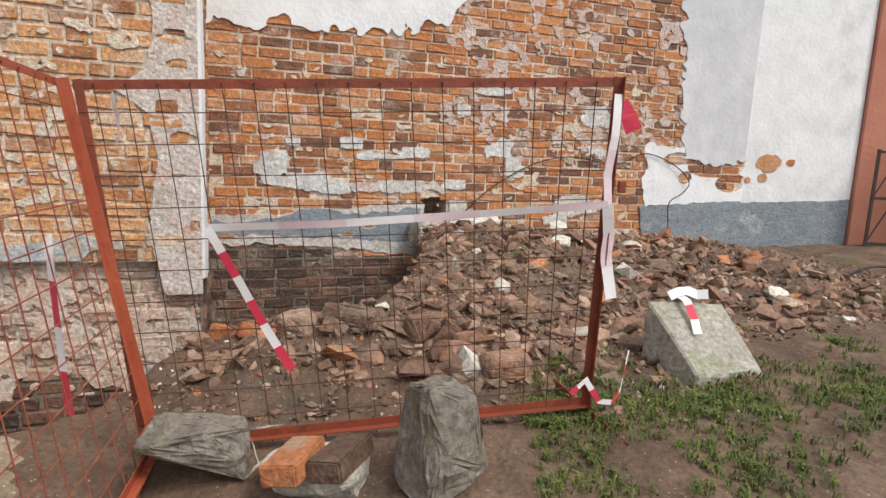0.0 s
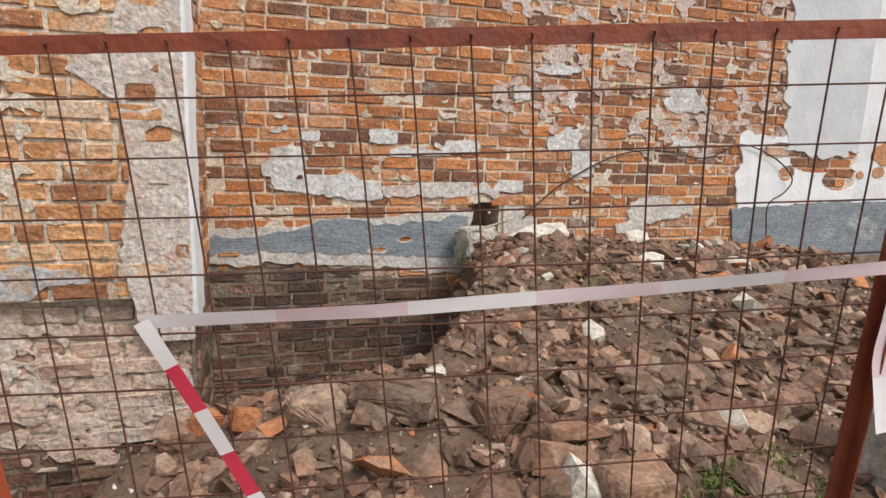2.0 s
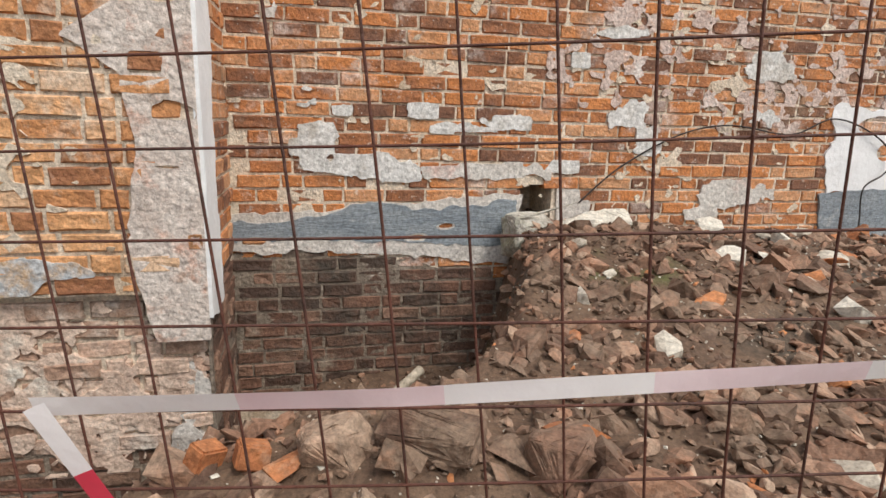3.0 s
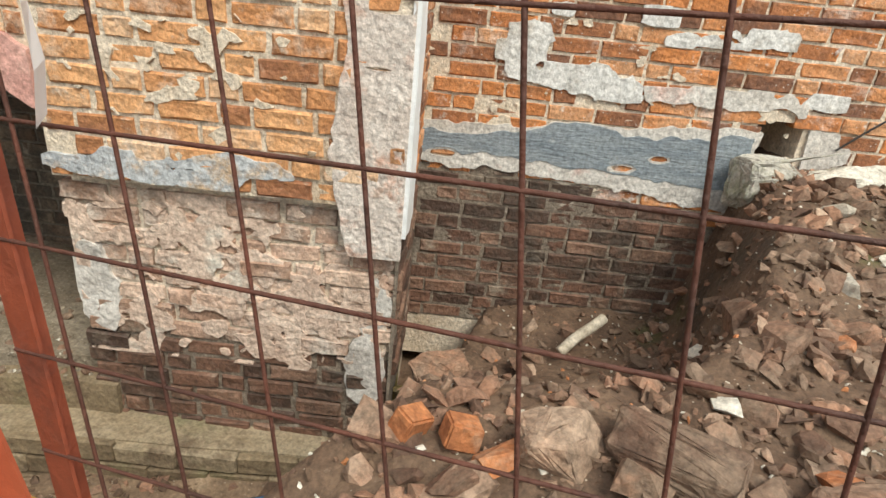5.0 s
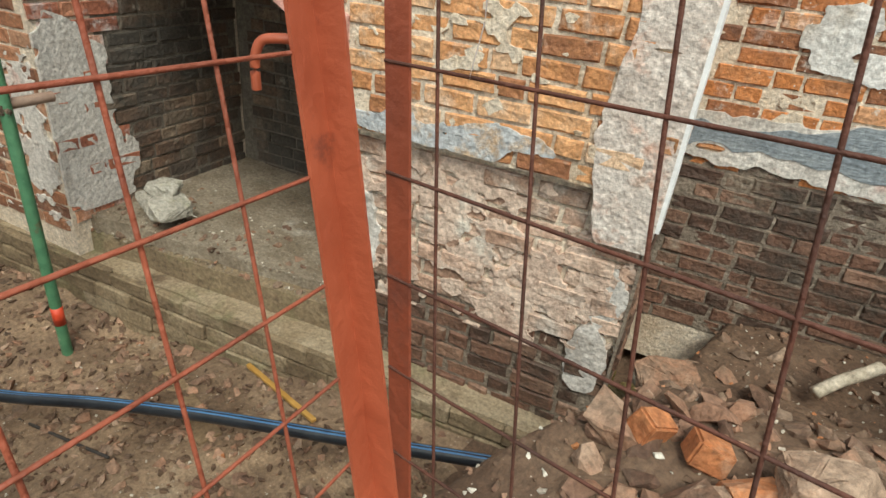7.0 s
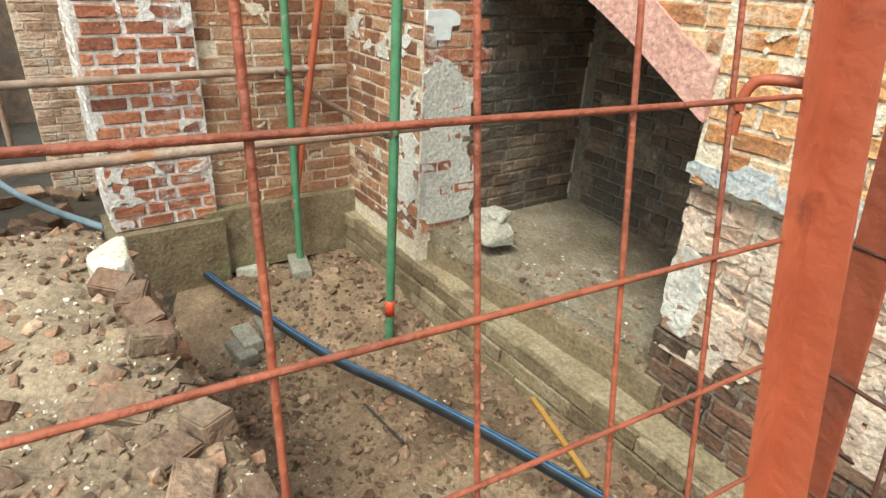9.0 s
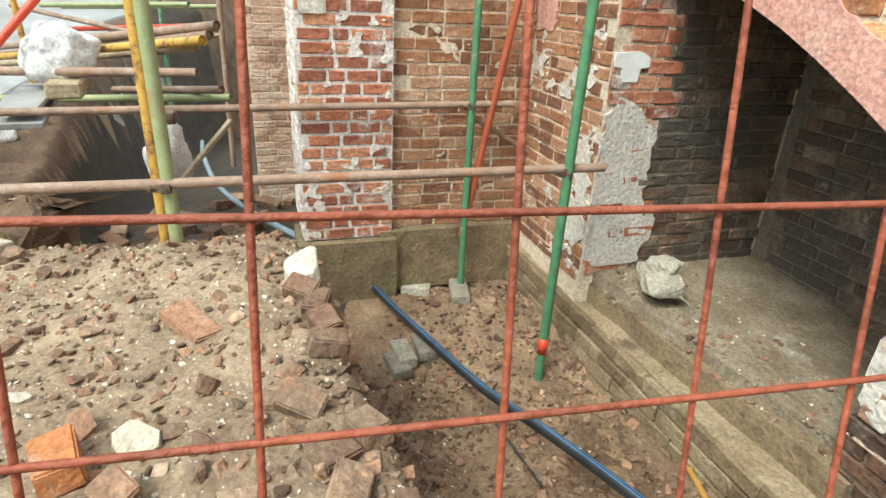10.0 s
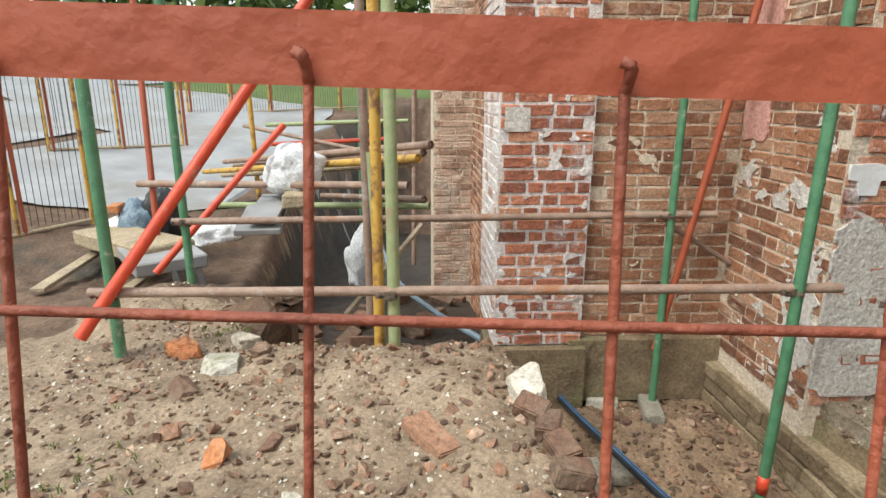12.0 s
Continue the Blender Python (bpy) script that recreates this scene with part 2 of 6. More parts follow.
WIRE = shader("rusty_red_wire", [(0.3, (0.163, 0.0425, 0.0225)), (0.7, (0.338, 0.085, 0.0425))], scale=16, rough=(0.5, 0.75), bump=0.4, bump_scale=80)
POLE_GREEN = shader("green_painted_tube", [(0.3, (0.055, 0.16, 0.085)), (0.7, (0.10, 0.25, 0.13))], scale=10, rough=(0.4, 0.65), stain=[((0.30, 0.33, 0.25), 7, (0.60, 0.68)), ((0.16, 0.09, 0.05), 5, (0.62, 0.72))], bump=0.3, bump_scale=60)
POLE_PALE = shader("pale_green_tube", [(0.3, (0.22, 0.27, 0.13)), (0.7, (0.33, 0.37, 0.20))], scale=10, rough=(0.45, 0.7), stain=[((0.30, 0.22, 0.12), 6, (0.58, 0.7))], bump=0.3, bump_scale=60)
POLE_YELLOW = shader("yellow_painted_tube", [(0.3, (0.46, 0.27, 0.045)), (0.7, (0.60, 0.37, 0.08))], scale=10, rough=(0.45, 0.7), stain=[((0.20, 0.10, 0.05), 7, (0.50, 0.6))], bump=0.3, bump_scale=60)
POLE_RUST = shader("rusty_grey_tube", [(0.3, (0.20, 0.125, 0.09)), (0.7, (0.36, 0.26, 0.20))], scale=9, rough=(0.5, 0.8), stain=[((0.42, 0.36, 0.32), 4, (0.56, 0.68)), ((0.30, 0.12, 0.05), 3, (0.58, 0.7))], bump=0.4, bump_scale=60)
POLE_RED = shader("bright_red_tube", [(0.3, (0.52, 0.05, 0.022)), (0.7, (0.66, 0.085, 0.035))], scale=8, rough=(0.35, 0.55), stain=[((0.45, 0.22, 0.16), 5, (0.6, 0.72))], bump=0.2, bump_scale=50)
CLAMP = shader("rusted_clamp_iron", [(0.3, (0.07, 0.05, 0.038)), (0.7, (0.19, 0.14, 0.10))], scale=25, rough=(0.6, 0.85), metal=0.3, bump=0.6, bump_scale=70)
PIPE = shader("black_plastic_pipe", [(0.3, (0.012, 0.014, 0.018)), (0.7, (0.03, 0.034, 0.04))], scale=8, rough=(0.22, 0.4), bump=0.1)
PIPE_STRIPE = shader("blue_pipe_stripe", [(0.3, (0.05, 0.14, 0.30)), (0.7, (0.08, 0.20, 0.38))], scale=8, rough=(0.25, 0.4), bump=0.1)
PIPE_DUSTY = shader("dusty_blue_pipe", [(0.3, (0.16, 0.23, 0.29)), (0.7, (0.27, 0.34, 0.39))], scale=8, rough=(0.35, 0.6), bump=0.1)
TAPE_WHITE = shader("white_tape_film", [(0.3, (0.84, 0.80, 0.81)), (0.7, (0.9, 0.88, 0.88))], scale=5, rough=(0.25, 0.45), bump=0.2, bump_scale=12)
TAPE_RED = shader("red_tape_film", [(0.3, (0.62, 0.035, 0.075)), (0.7, (0.74, 0.06, 0.11))], scale=5, rough=(0.25, 0.45), bump=0.2, bump_scale=12)
WOOD = shader("weathered_plank", [(0.3, (0.30, 0.235, 0.15)), (0.7, (0.46, 0.37, 0.25))], scale=5, stretch=(1, 1, 9), bump=0.5, bump_scale=30, stain=[((0.27, 0.22, 0.16), 3, (0.5, 0.66))])
LOG = shader("bare_grey_log", [(0.3, (0.36, 0.30, 0.22)), (0.7, (0.52, 0.46, 0.37))], scale=9, bump=0.5, bump_scale=40)
STICK = shader("yellow_wet_lath", [(0.3, (0.36, 0.19, 0.04)), (0.7, (0.50, 0.29, 0.08))], scale=9, bump=0.3, bump_scale=50, rough=(0.4, 0.6))
GRASS = shader("short_grass", [(0.2, (0.05, 0.075, 0.012)), (0.6, (0.10, 0.14, 0.025)), (0.9, (0.19, 0.21, 0.045))], scale=3, per_piece=0.7, bump=0)
LAWN = shader("far_lawn", [(0.2, (0.05, 0.075, 0.018)), (0.6, (0.10, 0.14, 0.03)), (0.9, (0.17, 0.19, 0.06))], scale=0.8, stain=[((0.10, 0.085, 0.05), 0.3, (0.52, 0.66))], bump=0.6, bump_scale=6)
TWIG = shader("dark_bark", [(0.3, (0.028, 0.02, 0.015)), (0.7, (0.07, 0.05, 0.04))], scale=20, bump=0.4)
CABLE = shader("thin_black_cable", [(0.3, (0.02, 0.017, 0.015)), (0.7, (0.05, 0.042, 0.038))], scale=20, bump=0.1)
CONCRETE = shader("wet_pale_concrete", [(0.3, (0.22, 0.22, 0.225)), (0.7, (0.36, 0.36, 0.365))], scale=2, rough=(0.3, 0.7), stain=[((0.24, 0.23, 0.21), 0.8, (0.5, 0.64))], bump=0.3, bump_scale=20)
BAG_WHITE = shader("white_woven_sack", [(0.3, (0.60, 0.62, 0.64)), (0.7, (0.76, 0.77, 0.78))], scale=8, bump=0.8, bump_scale=14, rough=(0.4, 0.6))
BAG_BLACK = shader("black_bin_bag", [(0.3, (0.012, 0.013, 0.015)), (0.7, (0.03, 0.03, 0.033))], scale=8, bump=0.9, bump_scale=14, rough=(0.2, 0.4))
BAG_BLUE = shader("blue_sack", [(0.3, (0.10, 0.16, 0.22)), (0.7, (0.20, 0.27, 0.33))], scale=8, bump=0.8, bump_scale=14, rough=(0.4, 0.6))
GATE_DARK = shader("dark_iron", [(0.3, (0.03, 0.022, 0.02)), (0.7, (0.075, 0.05, 0.042))], scale=12, rough=(0.5, 0.7), bump=0.3)
SALMON = shader("salmon_wall_render", [(0.3, (0.52, 0.20, 0.13)), (0.7, (0.62, 0.27, 0.18))], scale=4, bump=0.3, bump_scale=25)
HEDGE = shader("distant_leaves", [(0.2, (0.045, 0.07, 0.015)), (0.8, (0.12, 0.17, 0.04))], scale=2, per_piece=0.8, bump=0)

# ---- tools for meshes ----
UP = Vector((0, 0, 1))
TURN_B = radians(20)
U = Vector((math.cos(TURN_B), math.sin(TURN_B), 0))      # along the church wall
V = Vector((-math.sin(TURN_B), math.cos(TURN_B), 0))     # into the church
W0 = Vector((-1.71, 4.86, 0))


def at(s, d, z=0.0):
    """A place from metres along the wall, metres into it and height."""
    return W0 + U * s + V * d + UP * z


def ramp(v, a, b):
    t = min(max((v - a) / (b - a), 0), 1)
    return t * t * (3 - 2 * t)


def fall(s):
    """How far the site drops along the wall, towards the trench, or rises the other way."""
    return 0.058 * min(s, 12) if s > -0.6 else -0.035 + 0.109 * (max(s, -30) + 0.6)


def site(p):
    """A place of the site plan, set to the level of the ground there."""
    p = Vector(p)
    q = p - W0
    s, d = q.dot(U), q.dot(V)
    w = ramp(-s, 0.4, 1.2)
    return at(s - w * 0.109 * (p.z - 1.3) - (1 - w) * 0.075 * (p.z - 0.1), d, p.z + fall(s))


def aside(x, y):
    """The same for a place on the ground."""
    s = (Vector((x, y, 0)) - W0).dot(U)
    k = 0.14 * ramp(-s, 0.6, 1.5)
    return x + U.x * k, y + U.y * k


def link_mesh(name, bm, material, parent=None, label="", smooth=False):
    me = bpy.data.meshes.new(name)
    bm.normal_update()
    bm.to_mesh(me)
    bm.free()
    if smooth:
        for p in me.polygons:
            p.use_smooth = True
    me.materials.append(material)
    ob = new(name, me)
    if parent:
        ob.parent = parent
    if label:
        ob["label"] = label
    return ob


def part(name, bm, material, parent, label="", smooth=False):
    return link_mesh(name, bm, material, parent, label, smooth)


def from_lists(name, verts, faces, material, parent=None, smooth=False):
    me = bpy.data.meshes.new(name)
    me.from_pydata(verts, [], faces)
    me.update()
    if smooth:
        for p in me.polygons:
            p.use_smooth = True
    me.materials.append(material)
    ob = new(name, me)
    if parent:
        ob.parent = parent
    return ob


def box(bm, m, sx, sy, sz):
    return bmesh.ops.create_cube(bm, size=1, matrix=m @ Matrix.Diagonal((sx, sy, sz, 1)))["verts"]


def frame_of(origin, along, out):
    """Axes: x along, y out, z up."""
    a, o = Vector(along).normalized(), Vector(out).normalized()
    m = Matrix((a, o, UP)).transposed().to_4x4()
    m.translation = origin
    return m


def tube(bm, a, b, r, sides=12, r2=None, caps=True):
    a, b = Vector(a), Vector(b)
    way = b - a
    m = Matrix.Translation((a + b) / 2) @ way.to_track_quat("Z", "Y").to_matrix().to_4x4()
    bmesh.ops.create_cone(bm, cap_ends=caps, segments=sides, radius1=r, radius2=r if r2 is None else r2, depth=way.length, matrix=m)


def snake(bm, points, r, sides=8):
    """A round cord through points, with smooth bends."""
    pts = [Vector(p) for p in points]
    fine = []
    for i in range(len(pts) - 1):
        p0, p1, p2, p3 = pts[max(i - 1, 0)], pts[i], pts[i + 1], pts[min(i + 2, len(pts) - 1)]
        n = 8
        for k in range(n + (i == len(pts) - 2)):
            t = k / n
            fine.append(0.5 * ((2 * p1) + (p2 - p0) * t + (2 * p0 - 5 * p1 + 4 * p2 - p3) * t * t + (3 * p1 - p0 - 3 * p2 + p3) * t ** 3))
    ring_prev = None
    for i, p in enumerate(fine):
        way = (fine[min(i + 1, len(fine) - 1)] - fine[max(i - 1, 0)]).normalized()
        side = way.cross(UP)
        side = side.normalized() if side.length > 1e-3 else Vector((1, 0, 0))
        top = side.cross(way)
        ring = [bm.verts.new(p + (side * math.cos(q) + top * math.sin(q)) * r) for q in [2 * math.pi * k / sides for k in range(sides)]]
        if ring_prev:
            for k in range(sides):
                bm.faces.new((ring_prev[k], ring_prev[(k + 1) % sides], ring[(k + 1) % sides], ring[k]))
        ring_prev = ring


def ribbon(bm, points, width, up, thick=0.0012):
    """A strip of film through points; up: one direction across it per point."""
    rows = []
    for p, c in zip(points, up):
        p, c = Vector(p), Vector(c).normalized() * width / 2
        rows.append((bm.verts.new(p - c), bm.verts.new(p + c)))
    for a, b in zip(rows, rows[1:]):
        bm.faces.new((a[0], b[0], b[1], a[1]))


def chunk_mesh(name, seed, size, rough=0.25, cuts=14, flat=1.0):
    """A broken lump: a sphere of points cut by random planes."""
    rng = random.Random(seed)
    bm = bmesh.new()
    pts = []
    for _ in range(cuts + 6):
        v = Vector((rng.gauss(0, 1), rng.gauss(0, 1), rng.gauss(0, 1))).normalized()
        v = Vector((max(-0.62, min(0.62, v.x)), max(-0.62, min(0.62, v.y)), max(-0.6, min(0.6, v.z))))
        pts.append(bm.verts.new(Vector((v.x * size[0], v.y * size[1], v.z * size[2] * flat)) * rng.uniform(1 - rough, 1)))
    out = bmesh.ops.convex_hull(bm, input=pts)
    loose = [v for v in bm.verts if not v.link_faces]
    bmesh.ops.delete(bm, geom=loose, context="VERTS")
    me = bpy.data.meshes.new(name)
    bm.to_mesh(me)
    bm.free()
    return me


def fbm(x, y, z, scale, octaves=4):
    return noise.fractal(Vector((x * scale, y * scale, z * scale)), 0.9, 2.1, octaves)


# ---- lie of the land ----
TRENCH = [(-1.55, 3.0), (-1.72, 2.62), (-1.88, 2.1), (-2.1, 1.5), (-2.55, 1.3), (-3.1, 1.04), (-3.75, 0.8), (-4.3, 0.5), (-4.5, 0.2),
          (-4.2, -0.35), (-4.1, -1.05), (-4.6, -1.45), (-5.6, -2.2), (-7.0, -3.0), (-9.0, -3.9), (-16.0, -6.0), (-20.0, -2.0), (-8.0, 5.0), (-1.55, 6.5)]
PIT = [(-2.3, 6.5), (-2.3, 3.75), (-1.72, 3.3), (-1.3, 3.22), (-0.75, 3.4), (-0.5, 3.85), (-0.43, 4.6), (-0.5, 5.4), (-0.4, 6.5)]


def inside_by(px, py, poly):
    """Signed distance to a polygon, positive inside."""
    best = np.full(px.shape, 1e9)
    inside = np.zeros(px.shape, bool)
    for (ax, ay), (bx, by) in zip(poly, poly[1:] + poly[:1]):
        ex, ey = bx - ax, by - ay
        t = np.clip(((px - ax) * ex + (py - ay) * ey) / (ex * ex + ey * ey), 0, 1)
        best = np.minimum(best, np.hypot(px - ax - t * ex, py - ay - t * ey))
        cross = (ay > py) != (by > py)
        with np.errstate(divide="ignore", invalid="ignore"):
            inside ^= cross & (px < (bx - ax) * (py - ay) / np.where(by == ay, 1e-9, by - ay) + ax)
    return np.where(inside, best, -best)


def ease(v, a, b):
    t = np.clip((v - a) / (b - a), 0, 1)
    return t * t * (3 - 2 * t)


def bump_at(px, py, cx, cy, rx, ry, h):
    return h * np.exp(-(((px - cx) / rx) ** 2 + ((py - cy) / ry) ** 2))


def land(px, py):
    """Height of the ground without its fine roughness."""
    px, py = np.asarray(px, float), np.asarray(py, float)
    s = (px - W0.x) * U.x + (py - W0.y) * U.y
    drop = np.where(s > -0.6, 0.058 * np.minimum(s, 12), -0.035 + 0.109 * (np.maximum(s, -30) + 0.6))
    k = 0.14 * ease(-s, 0.6, 1.5)
    px, py, s = px - U.x * k, py - U.y * k, s - k
    d = (px - W0.x) * V.x + (py - W0.y) * V.y
    z = np.zeros(px.shape)
    # rubble bank against the wall
    near_wall = ease(d, -2.6, -0.2)
    crest = np.interp(s, [0.8, 1.4, 1.8, 2.3, 3.2, 4.1, 5.2, 9], [0.44, 0.44, 0.47, 0.36, 0.24, 0.14, -0.04, -0.05])
    z = z + near_wall * crest * ease(s, -0.6, 0.6)
    # low ridge behind the fence, spoil heap before the trench
    z = z + 0.08 * ease(py, 1.2, 2.1)
    z = z + bump_at(px, py, -1.1, 2.95, 0.95, 0.4, 0.14) + bump_at(px, py, 0.3, 3.3, 0.8, 0.5, 0.08)
    z = z + 0.27 * ease(-px, 1.35, 2.3) * ease(-py, -2.6, -1.6)
    z = z + bump_at(px, py, -3.7, 0.45, 0.7, 0.6, 0.14) + bump_at(px, py, -3.9, -0.5, 0.5, 0.7, 0.08) + bump_at(px, py, -4.6, -2.2, 0.7, 0.5, 0.2)
    away = np.hypot(px + 1.1, py - 1.2)
    yard = ease(-px, 4.5, 6.5) * ease(-py, 2.4, 4.0)
    z = z + yard * 0.25 * np.clip(away - 7.0, 0, 24)
    floor_z = np.interp(px, [-9, -6.4, -5.6, -4.8, -3.4, -2.2, -1.6], [-0.7, -0.62, -0.66, -0.92, -0.9, -1.0, -0.85])
    t_in = inside_by(px, py, TRENCH)
    z = z + (floor_z - z) * ease(t_in, -0.05, 0.36)
    p_in = inside_by(px, py, PIT)
    z = np.where(p_in > -0.05, np.minimum(z, z + (-0.47 - z) * ease(p_in, -0.05, 0.26)), z)
    return z + drop


def bisect_of(row, v):
    lo, hi = 0, len(row)
    while lo < hi:
        mid = (lo + hi) // 2
        lo, hi = (mid + 1, hi) if row[mid] < v else (lo, mid)
    return lo


def ground_z(x, y):
    """Height of the ground sheet, between its grid lines."""
    i, k = min(max(bisect_of(xs, x) - 1, 0), nx - 2), min(max(bisect_of(ys, y) - 1, 0), ny - 2)
    fx, fy = (x - xs[i]) / (xs[i + 1] - xs[i]), (y - ys[k]) / (ys[k + 1] - ys[k])
    a, b, c, d = sheet[k][i], sheet[k][i + 1], sheet[k + 1][i], sheet[k + 1][i + 1]
    return float((a * (1 - fx) + b * fx) * (1 - fy) + (c * (1 - fx) + d * fx) * fy)


def rough_z(x, y):
    near = max(0.0, 1 - max(abs(x + 2.5) - 7, abs(y - 1) - 7, 0) / 4)
    return near * (0.035 * noise.fractal(Vector((x * 1.7, y * 1.7, 0.3)), 0.9, 2.1, 3) + 0.022 * noise.fractal(Vector((x * 7.5, y * 7.5, 1.3)), 0.8, 2.1, 4))


def spread(lo, hi, step, reach):
    core = np.arange(lo, hi + 1e-6, step)
    out, w = [], step
    x = 0.0
    while x < reach:
        w *= 1.35
        x += w
        out.append(x)
    out = np.array(out)
    return np.concatenate([lo - out[::-1], core, hi + out])


xs, ys = spread(-8.0, 4.2, 0.045, 600), spread(-4.5, 7.2, 0.045, 600)
gx, gy = np.meshgrid(xs, ys)
gz = land(gx, gy)
flat_x, flat_y = gx.ravel(), gy.ravel()
flat_z = gz.ravel() + np.array([rough_z(a, b) for a, b in zip(flat_x, flat_y)])
nx, ny = len(xs), len(ys)
sheet = flat_z.reshape(ny, nx).tolist()
xs, ys = xs.tolist(), ys.tolist()
idx = np.arange(nx * ny).reshape(ny, nx)
quads = np.stack([idx[:-1, :-1], idx[:-1, 1:], idx[1:, 1:], idx[1:, :-1]], -1).reshape(-1, 4)
ground = from_lists("ground", np.stack([flat_x, flat_y, flat_z], 1).tolist(), quads.tolist(), EARTH, smooth=True)
ground.data.materials.append(SPOIL)
ground.data.materials.append(MUD_SHADED)
ground.data.materials.append(TRENCH_SOIL)
ground.data.materials.append(LAWN)
mid_x, mid_y = flat_x[quads].mean(1), flat_y[quads].mean(1)
mid_k = 0.14 * ease(-((mid_x - W0.x) * U.x + (mid_y - W0.y) * U.y), 0.6, 1.5)
mid_x, mid_y = mid_x - U.x * mid_k, mid_y - U.y * mid_k
heap_mask = inside_by(mid_x, mid_y, [(-1.7, 1.75), (-1.55, 1.0), (-1.45, -1.0), (-2.4, -2.6), (-4.4, -2.5), (-4.9, -1.5), (-4.6, 0.7), (-3.0, 1.25), (-2.0, 1.75)])
edge_noise = np.array([0.22 * noise.noise(Vector((a * 1.8, b * 1.8, 9.1))) + 0.1 * noise.noise(Vector((a * 9, b * 9, 2.1))) for a, b in zip(mid_x, mid_y)])
trench_mask = inside_by(mid_x, mid_y, TRENCH)
kinds = np.where(heap_mask + edge_noise > 0, 1, 0)
kinds = np.where((trench_mask + edge_noise > 0.1) & (mid_x < -2.6 + 2 * edge_noise), 3, kinds)
# trench under the scaffold: mud with the shade painted into its colour
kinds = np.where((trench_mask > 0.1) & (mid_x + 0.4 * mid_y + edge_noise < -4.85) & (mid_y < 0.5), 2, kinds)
kinds = np.where((mid_x < -6) & (np.hypot(mid_x, mid_y) > 19 + 8 * edge_noise), 4, kinds)
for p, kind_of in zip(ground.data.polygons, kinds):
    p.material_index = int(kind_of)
tagged(ground, "damp brown trampled earth with stones, moss and dug trenches", "ground", kind="structure")

# ---- brickwork ----
COURSE, STRETCHER = 0.098, 0.262


def brick_variant(seed, lx, lz, depth=0.10):
    """One worn brick; its face looks along +y, with the face at y = 0."""
    rng = random.Random(seed)
    bm = bmesh.new()
    j = lambda a: rng.uniform(-a, a)
    hx, hz, c = lx / 2, lz / 2, 0.007
    back = [bm.verts.new((sx * hx, -depth, sz * hz)) for sx, sz in ((-1, -1), (1, -1), (1, 1), (-1, 1))]
    rim = [bm.verts.new((sx * hx + j(0.003), -c - abs(j(0.006)), sz * hz + j(0.003))) for sx, sz in ((-1, -1), (0, -1), (1, -1), (1, 0), (1, 1), (0, 1), (-1, 1), (-1, 0))]
    face = [bm.verts.new((sx * (hx - c) + j(0.007), j(0.0035), sz * (hz - c) + j(0.005))) for sx, sz in ((-1, -1), (0, -1), (1, -1), (1, 0), (1, 1), (0, 1), (-1, 1), (-1, 0))]
    mid = bm.verts.new((j(0.02), j(0.004), j(0.01)))
    for k in range(8):
        k2 = (k + 1) % 8
        bm.faces.new((rim[k2], rim[k], face[k], face[k2]))
        bm.faces.new((face[k2], face[k], mid))
    for k, (a, b) in enumerate(((0, 1), (1, 2), (2, 3), (3, 0))):
        bm.faces.new((back[b], back[a], rim[2 * k], rim[2 * k + 1], rim[(2 * k + 2) % 8]))
    bmesh.ops.recalc_face_normals(bm, faces=bm.faces)
    me = bpy.data.meshes.new("brick")
    bm.to_mesh(me)
    bm.free()
    return me


BRICK_SHAPES = {}


def brick_shape(material, kind, k):
    key = (material.name, kind, k)
    if key not in BRICK_SHAPES:
        lx = STRETCHER - 0.014 if kind == "s" else STRETCHER / 2 - 0.010
        me = brick_variant(hash_of(kind) + k * 7 + 3, lx, COURSE - 0.0145)
        me.materials.append(material)
        BRICK_SHAPES[key] = me
    return BRICK_SHAPES[key]


def hash_of(word):
    return sum(ord(c) * (i + 3) for i, c in enumerate(word))


